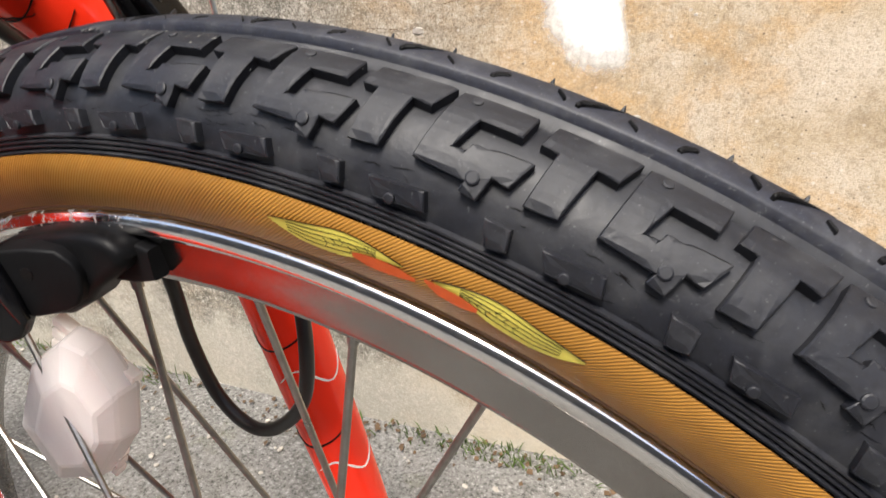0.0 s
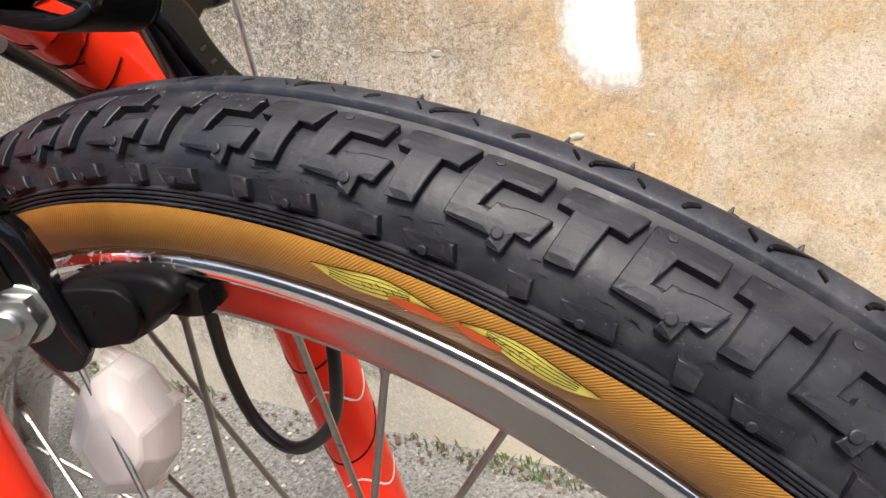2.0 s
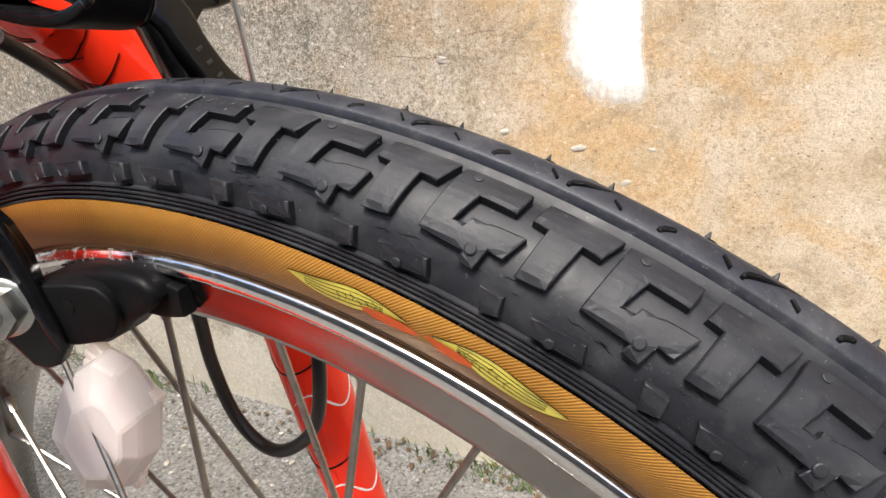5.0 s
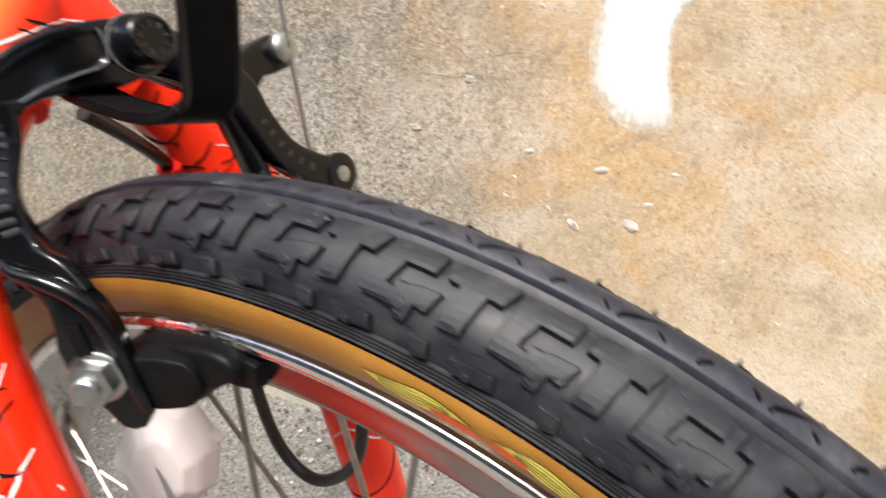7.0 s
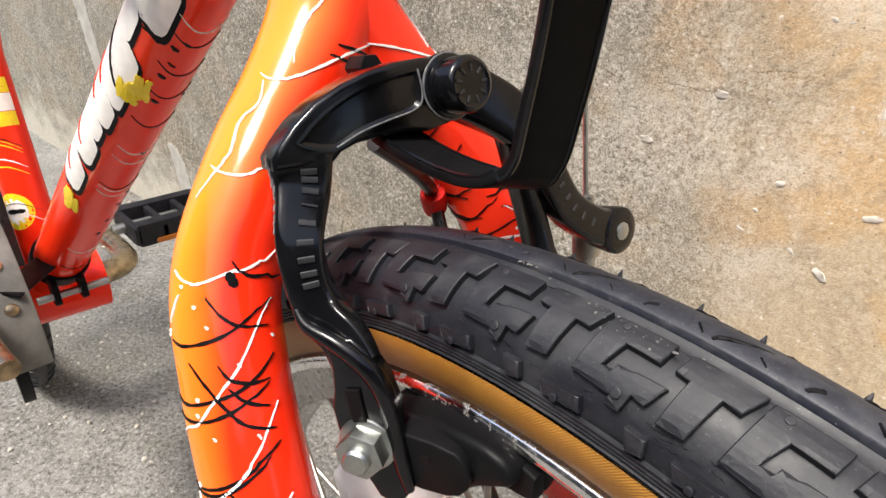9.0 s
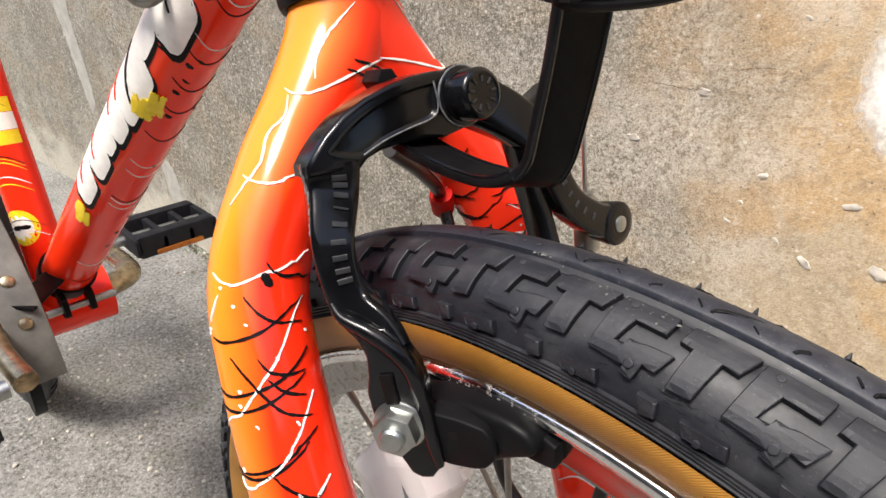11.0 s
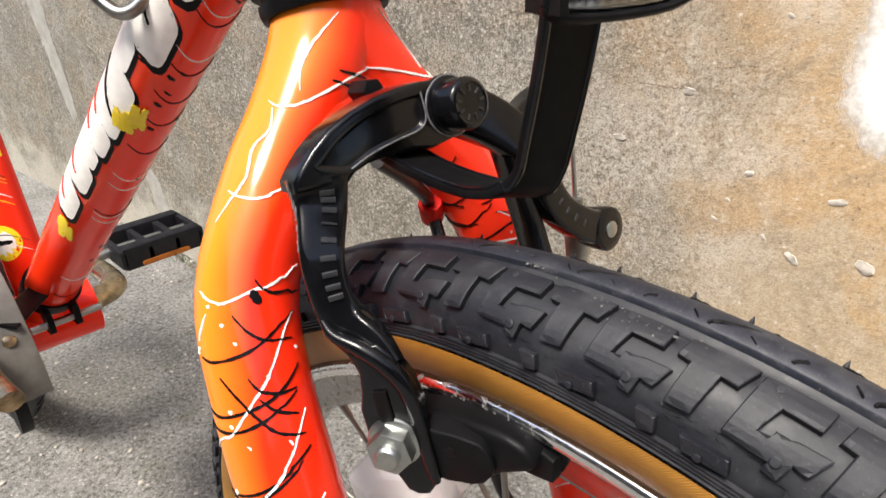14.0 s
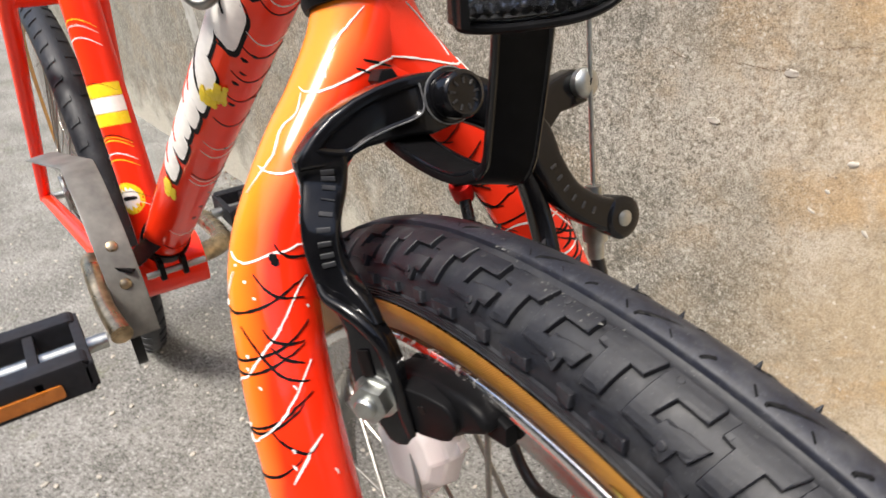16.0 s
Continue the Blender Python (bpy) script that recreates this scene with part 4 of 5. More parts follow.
def build_rear_wheel():
    c = Vector((-0.85, -0.032, 0.2455))
    prof = [((RS) * math.sin(radians(a)), RC + RS * math.cos(radians(a))) for a in range(-100, 101, 10)]
    t = part("rear_tyre", hoop(prof, c, 120), RUBBER, bike, "black rubber rear tyre")
    for s in (-1, 1):
        part("sidewall", hoop([(s * 0.0127, 0.2066), (s * 0.0150, 0.2120), (s * 0.0171, 0.2175), (s * 0.0173, 0.2225)], c, 120), TAN, t)
    for k in range(60):
        a = 2 * math.pi * k / 60
        bm = bmesh.new()
        for w0, w1 in ((-17, -5), (5, 17)):
            vs = []
            for du in (-0.012, 0.012):
                for w in np.linspace(w0, w1, 5):
                    th = w / 1000 / RS
                    rho = RC + (RS + 0.0013) * math.cos(th)
                    vs.append(bm.verts.new(c + Vector((rho * math.cos(a + du + w * 0.0012), (RS + 0.0013) * math.sin(th), rho * math.sin(a + du + w * 0.0012)))))
            for j in range(4):
                f = bm.faces.new((vs[j], vs[j + 1], vs[j + 6], vs[j + 5]))
        got = bmesh.ops.extrude_face_region(bm, geom=bm.faces[:])
        for v in got["geom"]:
            if isinstance(v, bmesh.types.BMVert):
                d = v.co - c
                flat = Vector((d.x, 0, d.z)).normalized() * RC
                v.co = c + flat + (d - flat) * 0.9
        part("rear_block", bm, RUBBER, t, smooth=False)
    rim = [(-0.0105, 0.1925), (-0.0118, 0.2000), (-0.0135, 0.2062), (-0.0126, 0.2080), (-0.010, 0.2050), (0.010, 0.2050), (0.0126, 0.2080), (0.0135, 0.2062), (0.0118, 0.2000), (0.0105, 0.1925), (0, 0.1895)]
    part("rear_rim", hoop(rim, c, 120, True), CHROME, bike)
    part("rear_hub", lathe([(-0.06, 0.005), (-0.036, 0.005), (-0.036, 0.024), (-0.03, 0.024), (-0.026, 0.014), (0.026, 0.014), (0.03, 0.024), (0.036, 0.024), (0.036, 0.005), (0.06, 0.005)], c, (0, 1, 0), 20), STEEL, bike)
    for i in range(36):
        a = radians(10 * i)
        s = -1 if i % 2 else 1
        tw = radians(60) * (1 if (i // 2) % 2 else -1)
        part("rear_spoke", tube([c + Vector((0.191 * math.cos(a), s * 0.002, 0.191 * math.sin(a))), c + Vector((0.022 * math.cos(a + tw), s * 0.033, 0.022 * math.sin(a + tw)))], 0.0011, 6), SPOKE, bike)


build_rear_wheel()


def plate(outline, keep, point, normal, depth, bevel, panel=None):
    """A cast plate: its outline given in two of the world's axes (keep: "yz" or "xz"), lying in a plane through
    a point, with depth behind it; panel: (border, depth) of a sunk field in its front."""
    o, n = Vector(point), Vector(normal).normalized()
    bm = bmesh.new()
    vs = []
    for a, c in outline:
        if keep == "yz":
            vs.append(bm.verts.new((o.x - (n.y * (a - o.y) + n.z * (c - o.z)) / n.x, a, c)))
        else:
            vs.append(bm.verts.new((a, o.y - (n.x * (a - o.x) + n.z * (c - o.z)) / n.y, c)))
    front = bm.faces.new(vs)
    got = bmesh.ops.extrude_face_region(bm, geom=[front])
    bmesh.ops.translate(bm, vec=-n * depth, verts=[v for v in got["geom"] if isinstance(v, bmesh.types.BMVert)])
    front = max(bm.faces, key=lambda f: f.calc_center_median().dot(n) if len(f.verts) == len(outline) else -9)
    rim = list(front.edges)
    if panel:
        bmesh.ops.inset_region(bm, faces=[front], thickness=panel[0])
        bmesh.ops.inset_region(bm, faces=[front], thickness=0.0011)
        bmesh.ops.translate(bm, vec=-n * panel[1], verts=list(front.verts))
    if bevel:
        bmesh.ops.bevel(bm, geom=rim, offset=bevel, segments=4, profile=0.5, affect="EDGES")
    return bm


def build_brake():
    """A side-pull caliper: two curved arms on one pivot, with shoes at the rim."""
    axis = Vector((0.960, -0.104, 0.261)).normalized()
    cap = Vector((-0.0533, 0.0124, 0.5196))
    brake = part("brake_pivot", lathe([(-0.030, 0.0050), (-0.0125, 0.0050), (-0.0125, 0.0080), (-0.0092, 0.0084), (-0.0088, 0.0080), (-0.0085, 0.0071), (-0.0012, 0.0070), (-0.0004, 0.0065), (0.0, 0.0056), (-0.0004, 0.0050), (-0.0004, 0.003)], cap, axis, 36), BLACK, bike, "black ribbed pivot cap")
    e1 = axis.orthogonal().normalized()
    e2 = axis.cross(e1)
    ring = [cap - axis * 0.0091 + 0.0083 * (math.cos(a) * e1 + math.sin(a) * e2) for a in np.linspace(0, 2 * math.pi, 41)]
    part("cap_collar", tube(ring, 0.00028, 8, caps=False), WEAR_GLINT, brake, "grey edge of the collar")
    for k in range(40):
        d = math.cos(2 * math.pi * k / 40) * e1 + math.sin(2 * math.pi * k / 40) * e2
        part("cap_rib", bar([cap - axis * 0.0122 + d * 0.0081, cap - axis * 0.0095 + d * 0.0084], 0.0007, 0.0007, d, None, 0.5), BLACK, brake)
    for k in range(9):
        d = math.cos(2 * math.pi * k / 9) * e1 + math.sin(2 * math.pi * k / 9) * e2
        part("dial_mark", bar([cap + axis * -0.0003 + d * 0.0030, cap + axis * -0.0003 + d * 0.0047], 0.0007, 0.0005, axis, None, 0.5), GREYMARK, brake)
    # the near arm: a cast upper plate with a sunk field, a square middle and a flat slotted foot
    top = [(0.0150, 0.5200), (0.0110, 0.5245), (0.0061, 0.5247), (-0.0014, 0.5241), (-0.0085, 0.5227), (-0.0155, 0.5204), (-0.0226, 0.5170), (-0.0280, 0.5130), (-0.0318, 0.5092), (-0.0343, 0.5062), (-0.0345, 0.5035), (-0.0202, 0.5035), (-0.0180, 0.5054), (-0.0140, 0.5068), (-0.0082, 0.5074), (-0.0008, 0.5078), (0.0060, 0.5072), (0.0120, 0.5085), (0.0160, 0.5130)]
    face = Vector((0.955, -0.20, 0.22)).normalized()
    part("upper_arm", plate(top, "yz", (-0.0655, -0.0100, 0.5130), face, 0.0105, 0.0014), BLACK, brake, "glossy black cast brake arm")
    field = [(0.0045, 0.5226), (-0.0010, 0.5222), (-0.0085, 0.5207), (-0.0152, 0.5183), (-0.0218, 0.5149), (-0.0268, 0.5110), (-0.0285, 0.5085), (-0.0202, 0.5062), (-0.0130, 0.5090), (-0.0060, 0.5108), (0.0010, 0.5122), (0.0042, 0.5150)]
    part("arm_field", plate([q[:2] for q in smooth_path([(*q, 0.0) for q in field + field[:1]], 3)[:-1]], "yz", Vector((-0.0655, -0.0100, 0.5130)) + face * 0.0008, face, 0.0014, 0.0, (0.0007, 0.0010)), BLACK, brake, "sunk field inside the arm's bright border")
    # worn border, its highlight painted in as a bright line
    edge = [(0.0040, 0.5222), (0.0044, 0.5160), (0.0020, 0.5130), (-0.0060, 0.5112), (-0.0130, 0.5094), (-0.0195, 0.5068)]
    run = [Vector((-0.0655 - (face.y * (y + 0.0100) + face.z * (z - 0.5130)) / face.x, y, z)) + face * 0.0009 for y, z, _ in smooth_path([(*q, 0.0) for q in edge], 5)]
    part("arm_edge", tube(run, 0.00024, 8), WEAR_GLINT, brake, "worn border on the arm with a painted-in highlight")
    mid = [(-0.0679, -0.0276, 0.5055, 0.0157, 0.95, -0.36), (-0.0665, -0.0286, 0.4977, 0.0135, 0.92, -0.40), (-0.0606, -0.0343, 0.4875, 0.0112, 0.86, -0.50), (-0.0570, -0.0353, 0.4778, 0.0104, 0.80, -0.60), (-0.0534, -0.0347, 0.4718, 0.0112, 0.70, -0.70), (-0.0472, -0.0339, 0.4682, 0.0115, 0.58, -0.80), (-0.0425, -0.0334, 0.4630, 0.0120, 0.52, -0.85)]
    rows = smooth_path(mid, 6)
    ups = [Vector((q[4], q[5], 0.10)).normalized() for q in rows]
    thick = [float(np.interp(k / (len(rows) - 1), [0, 0.5, 0.75, 1], [0.0095, 0.0085, 0.0065, 0.0040])) for k in range(len(rows))]
    middle = [Vector(q[:3]) - u * t * 0.5 for q, u, t in zip(rows, ups, thick)]
    arm = part("middle_arm", bar(middle, [q[3] for q in rows], thick, ups, None, 0.32), BLACK, brake, "glossy black brake arm with raised marks")
    foot = [(-0.0500, 0.4690), (-0.0478, 0.4624), (-0.0470, 0.4560), (-0.0471, 0.4509), (-0.0452, 0.4440), (-0.0415, 0.4380), (-0.0382, 0.4330), (-0.0351, 0.4282), (-0.0325, 0.4272), (-0.0300, 0.4280), (-0.0278, 0.4333), (-0.0300, 0.4400), (-0.0319, 0.4456), (-0.0336, 0.4554), (-0.0364, 0.4622), (-0.0405, 0.4678), (-0.0440, 0.4705)]
    flat = Vector((0.50, -0.86, 0.10)).normalized()
    slab = plate(foot, "xz", (-0.0380, -0.0322, 0.4500), flat, 0.0046, 0.0010)
    slab = part("arm_foot", slab, BLACK, brake, "flat black foot of the brake arm with a slot")
    ridge = smooth_path([(-0.0585, -0.0378, 0.4732, 0.0010), (-0.0545, -0.0378, 0.4708, 0.0016), (-0.0480, -0.0352, 0.4688, 0.0021), (-0.0420, -0.0324, 0.4655, 0.0024), (-0.0375, -0.0302, 0.4602, 0.0025), (-0.0347, -0.0292, 0.4520, 0.0024), (-0.0330, -0.0288, 0.4450, 0.0022), (-0.0308, -0.0286, 0.4375, 0.0020), (-0.0290, -0.0284, 0.4320, 0.0012)], 6)
    part("arm_flange", tube(ridge, [q[3] for q in ridge], 16), BLACK, slab, "rounded glossy flange")
    slot = [Vector((-0.0424, -0.0347, 0.4580)), Vector((-0.0414, -0.0344, 0.4535)), Vector((-0.0401, -0.0341, 0.4490))]
    # no recess is cut: a dark strip paints in the slot's shade
    part("arm_slot", bar(slot, 0.0038, 0.0008, flat, None, 0.6), BLACKMARK, slab, "dark strip for the shade in the slot")
    # worn paint on the outer corner and raised marks as plain bars
    for k in range(9):
        f = (k + 0.7) / 10
        x = f * 18 + 2
        i = int(x)
        d = (Vector(rows[i + 1][:3]) - Vector(rows[i][:3])).normalized()
        side = ups[i].cross(d).normalized()
        if side.y < 0:
            side = -side
        out = (ups[i] - d * ups[i].dot(d)).normalized()
        q = middle[i].lerp(middle[i + 1], x - i) + out * (thick[i] * 0.5 + 0.0002) + side * 0.0012
        part("raised_mark", bar([q - side * 0.0019, q + side * 0.0019], 0.0006 if k == 3 else 0.0015, 0.0007, out, None, 0.4), GREYMARK, arm)
    rng = random.Random(8)
    for k in range(26):
        x = rng.uniform(0.5, 11)
        i = int(x)
        q, u = Vector(rows[i][:3]), ups[i]
        d = (Vector(rows[i + 1][:3]) - q).normalized()
        side = u.cross(d).normalized()
        if side.y > 0:
            side = -side
        q = q.lerp(Vector(rows[i + 1][:3]), x - i) + side * (rows[i][3] * 0.5 - rng.uniform(0.0, 0.0003)) - u * rng.uniform(0.0012, 0.0030)
        ln = rng.uniform(0.0004, 0.0014)
        part("worn_scratch", bar([q - d * ln, q + d * ln], 0.0004, 0.0003, side, None, 0.6), WEAR_GLINT, arm)
    # levers on the wall side
    far_face = Vector((0.96, -0.10, 0.20)).normalized()
    lever = [(0.0180, 0.5215), (0.0300, 0.5165), (0.0400, 0.5100), (0.0521, 0.5075), (0.0626, 0.5122), (0.0710, 0.5144), (0.0765, 0.5135), (0.0788, 0.5085), (0.0765, 0.5024), (0.0700, 0.5012), (0.0645, 0.5008), (0.0590, 0.4958), (0.0480, 0.4940), (0.0300, 0.5030), (0.0180, 0.5100)]
    part("cable_lever", plate(lever, "yz", (-0.0668, 0.0650, 0.5080), far_face, 0.0070, 0.0014), BLACK, brake, "black cable lever")
    low = smooth_path([(-0.0700, 0.0134, 0.5155, 0.0150), (-0.0672, 0.0220, 0.5140, 0.0150), (-0.0615, 0.0320, 0.5085, 0.0145), (-0.0556, 0.0400, 0.5005, 0.0132), (-0.0520, 0.0440, 0.4900, 0.0112), (-0.0487, 0.0512, 0.4780, 0.0112), (-0.0456, 0.0630, 0.4695, 0.0118), (-0.0438, 0.0716, 0.4664, 0.0125)], 6)
    adj = part("adjuster_lever", bar([q[:3] for q in low], [q[3] for q in low], 0.0080, far_face, None, 0.42), BLACK, brake, "black curved lever with raised marks")
    for k in range(6):
        q = Vector(low[24 + k * 2][:3]) + far_face * 0.0041
        d = (Vector(low[25 + k * 2][:3]) - Vector(low[23 + k * 2][:3])).normalized()
        side = far_face.cross(d).normalized()
        part("raised_mark", bar([q - side * 0.0012, q + side * 0.0012], 0.0011, 0.0005, far_face, None, 0.5), GREYMARK, adj)
    eye = Vector((-0.0404, 0.0716, 0.4664))
    part("lever_eye", lathe([(-0.010, 0.0070), (-0.0008, 0.0080), (0.0004, 0.0078), (0.0012, 0.0066), (0.0012, 0.004)], eye, far_face, 28), BLACK, brake)
    part("eye_pin", lathe([(0, 0.0030), (0.0016, 0.0029), (0.0022, 0.0018)], eye, far_face, 18), STEEL, brake)
    far = smooth_path([(-0.0600, 0.0360, 0.5000), (-0.0580, 0.0415, 0.4840), (-0.0535, 0.0440, 0.4690), (-0.0460, 0.0420, 0.4550), (-0.0385, 0.0372, 0.4380), (-0.0350, 0.0355, 0.4290)], 6)
    part("far_arm", bar(far, 0.0125, 0.0065, (0.35, 1, 0.1), None, 0.5), BLACK, brake)
    # shoes: a rounded body, a flat boss with a hole, and a thin pad at the rim
    body = [(-0.0468, 0.4345), (-0.0468, 0.4430), (-0.0380, 0.4468), (-0.0285, 0.4490), (-0.0210, 0.4503), (-0.0150, 0.4508), (-0.0095, 0.4500), (-0.0064, 0.4478), (-0.0058, 0.4455), (-0.0072, 0.4432), (-0.0148, 0.4380), (-0.0187, 0.4341), (-0.0250, 0.4302), (-0.0330, 0.4285), (-0.0430, 0.4300)]
    boss_line = [(-0.0335, 0.4475), (-0.0250, 0.4483), (-0.0190, 0.4479), (-0.0163, 0.4455), (-0.0152, 0.4425), (-0.0156, 0.4388), (-0.0175, 0.4355), (-0.0205, 0.4338), (-0.0270, 0.4322), (-0.0335, 0.4318)]
    for s in (1, -1):
        def over(y):
            return y if s > 0 else 0.005 - y
        bm = plate(body, "xz", (-0.02, -0.0212, 0.44), (0.10, -1, 0.02), 0.0085, 0.0026)
        boss = plate(boss_line, "xz", (-0.0262, -0.0262, 0.4425), (0.30, -0.95, 0.0), 0.0060, 0.0008)
        if s < 0:
            for shape in (bm, boss):
                for v in shape.verts:
                    v.co.y = over(v.co.y)
        holder = part("shoe_holder", bm, PLASTIC, brake, "black rounded brake shoe holder")
        part("shoe_face", boss, PAD, holder, "flat matte face of the brake shoe")
        if s > 0:
            # a dark disc on the face paints in the hole's shade
            part("shoe_hole", lathe([(0, 0.0015), (0.00025, 0.0014)], (-0.0264, -0.0262, 0.4426), (0.30, -0.95, 0.0), 16), BLACKMARK, holder, "dark disc for the shade in a pin hole")
        rim_run = [AXLE + Vector((0.1977 * math.cos(radians(a)), over(-0.0131), 0.1977 * math.sin(radians(a)))) for a in np.linspace(104, 90.9, 14)]
        part("brake_pad", bar(rim_run, [0.0100] * 12 + [0.0088, 0.0070], 0.0042, (0, 1, 0), None, 0.3), PAD, holder, "thin black rubber pad")
    # shoe nut
    p = Vector((-0.0366, -0.0372, 0.4437)) - flat * 0.0050
    part("washer", lathe([(0, 0.0072), (0.0011, 0.0072), (0.0016, 0.0065)], p, flat, 32), STEEL, brake, "bright zinc washer")
    sx = flat.orthogonal().normalized()
    sy = flat.cross(sx)
    part("shoe_nut", prism([(0.0062 * math.cos(radians(a + 12)), 0.0062 * math.sin(radians(a + 12))) for a in range(0, 360, 60)], sx, sy, p + flat * 0.0014, 0.0048, 0.0006), STEEL, brake, "bright zinc hexagon nut")
    part("shoe_bolt", lathe([(0, 0.0033), (0.0035, 0.0033), (0.0042, 0.0027)], p + flat * 0.0042, flat, 18), STEEL, brake)
    # cable
    anchor = Vector((-0.0622, 0.0736, 0.5101))
    part("anchor_nut", lathe([(-0.004, 0.0052), (-0.001, 0.0054), (0.0004, 0.0042), (0.0008, 0.002)], anchor, far_face, 20), STEEL, brake, "bright domed anchor bolt")
    part("anchor_mark", bar([anchor + far_face * 0.0008 + Vector((0, -0.0002, -0.0014)), anchor + far_face * 0.0008 + Vector((0, 0.0004, 0.0016))], 0.0006, 0.0003, far_face, None, 0.5), GREYMARK, brake)
    barrel = Vector((-0.0515, 0.0705, 0.4585))
    part("inner_cable", tube([anchor + Vector((-0.010, 0.000, 0.09)), anchor + Vector((0.0, 0.0006, 0)), barrel], 0.0009, 8), STEEL, brake, "bare steel inner cable")
    d = (barrel - anchor).normalized()
    part("barrel_adjuster", lathe([(-0.016, 0.0030), (-0.006, 0.0030), (-0.006, 0.0036), (-0.003, 0.0046), (0.005, 0.0046), (0.0055, 0.0032), (0.012, 0.0030)], barrel, d, 20), STEEL, brake, "knurled steel barrel adjuster")
    loop = smooth_path([barrel + d * 0.010, (-0.040, 0.068, 0.428), (-0.0255, 0.054, 0.405), (-0.0170, 0.044, 0.382), (-0.0205, 0.042, 0.360), (-0.0345, 0.042, 0.3440), (-0.0480, 0.042, 0.3405), (-0.0610, 0.042, 0.3510), (-0.0685, 0.042, 0.3735), (-0.0715, 0.042, 0.400), (-0.0850, 0.044, 0.430), (-0.0975, 0.047, 0.450), (-0.1043, 0.0481, 0.4632), (-0.1000, 0.0400, 0.4730), (-0.0940, 0.0240, 0.4860), (-0.0900, 0.0100, 0.4960)], 8)
    part("cable_housing", tube(loop, 0.0026, 12), CABLE, bike, "black brake cable housing in a loop")
    part("cable_ferrule", lathe([(-0.0055, 0.0030), (-0.0055, 0.0046), (0.0030, 0.0050), (0.0055, 0.0044), (0.0055, 0.0030)], (-0.1043, 0.0481, 0.4632), (0.35, -0.45, 0.80), 20), REDCAP, bike, "red plastic cable cap")
    return brake


build_brake()


def build_reflector():
    path = smooth_path([(-0.086, 0.004, 0.5080), (-0.066, 0.001, 0.5042), (-0.050, 0.002, 0.5015), (-0.037, 0.0035, 0.5015), (-0.0295, 0.0045, 0.5040), (-0.0260, 0.0047, 0.5085), (-0.0236, 0.0040, 0.5170), (-0.0191, 0.0025, 0.5415), (-0.0150, 0.0010, 0.5850)], 6)
    n = len(path)
    ups = [Vector((0.0, 0.1, 1)).lerp(Vector((-1, 0.35, 0.06)), min(1, max(0, (k / (n - 1) - 0.32) / 0.3))) for k in range(n)]
    bracket = part("reflector_bracket", bar(path, 0.0142, 0.0030, ups, None, 0.3), PLASTIC, bike, "bent black steel reflector bracket")
    for side in (-1, 1):
        lip = []
        for k in range(n):
            d = (Vector(path[min(k + 1, n - 1)]) - Vector(path[max(k - 1, 0)])).normalized()
            u = ups[k].normalized()
            lip.append(Vector(path[k]) + u.cross(d).normalized() * side * 0.0064 - u * 0.0012 * (1 if k > n * 0.45 else -1))
        part("bracket_lip", tube(lip, 0.00075, 8), BLACK, bracket, "folded glossy lip")
    a, b = Vector((0.40, 0.915, 0)), Vector((-0.05, 0, 1))
    o = Vector((-0.0010, -0.0065, 0.5665))
    nrm = a.normalized().cross(b.normalized())
    shape = [q[:2] for q in smooth_path([(-0.0232, -0.0195), (-0.0215, -0.0214), (-0.010, -0.0220), (0.008, -0.0208), (0.018, -0.0165), (0.0232, -0.009), (0.0236, 0.004), (0.0236, 0.0200), (0.0215, 0.0222), (-0.0215, 0.0222), (-0.0232, 0.0200), (-0.0234, 0.0), (-0.0232, -0.0195)], 4)[:-1]]
    back = part("reflector_body", prism(shape, a, b, o - nrm * 0.004, 0.0045), PLASTIC, bike, "black reflector housing")
    part("lens", prism([(x * 0.93, y * 0.93) for x, y in shape], a, b, o + nrm * 0.0027, 0.0008), CLEAR, back, "clear faceted reflector lens")
    frame_line = [o + a.normalized() * x + b.normalized() * y + nrm * 0.0022 for x, y in shape + shape[:1]]
    part("lens_frame", tube(frame_line, 0.0011, 10, None, 1.6, nrm), PLASTIC, back, "black frame round the lens")
    part("rim_strip", prism([(-0.0236, -0.021), (-0.0215, -0.021), (-0.0215, 0.022), (-0.0236, 0.022)], a, b, o - nrm * 0.0045, 0.0115), PLASTIC, back)
    facet, dark = bmesh.new(), bmesh.new()
    for i in range(17):
        for j in range(13):
            x, y = -0.024 + 0.003 * i + (0.0015 if j % 2 else 0), -0.0185 + 0.003 * j
            if abs(x) > 0.0215 or abs(y) > 0.0200 or (x > 0.010 and y < -0.0175) or (x > 0.017 and y < -0.0130):
                continue
            facet_to = dark if i > 8 and (i + j) % 2 and x < 0.016 else facet
            c = o + a.normalized() * x + b.normalized() * y + nrm * 0.0012
            tip = facet_to.verts.new(c + nrm * 0.0013 + a.normalized() * 0.0005 * math.sin(i * 2.3 + j) + b.normalized() * 0.0005 * math.cos(i + j * 1.7))
            vs = [facet_to.verts.new(c + a.normalized() * 0.00165 * math.cos(radians(q)) + b.normalized() * 0.00165 * math.sin(radians(q))) for q in range(30, 390, 60)]
            for k in range(6):
                facet_to.faces.new((vs[k - 1], vs[k], tip))
    part("silver_backing", prism([(x * 0.92, y * 0.92) for x, y in shape], a, b, o + nrm * 0.0006, 0.0004), FACET, back, "silvered backing")
    tagged(part("dark_facets", dark, PLASTIC, back, "dark prism facets", smooth=False), kind="stuff")
    tagged(part("facets", facet, FACET, back, "silver prism facets", smooth=False), kind="stuff")
    for ob in [back, *back.children]:
        for v in ob.data.vertices:
            d = (v.co - o) * 0.9
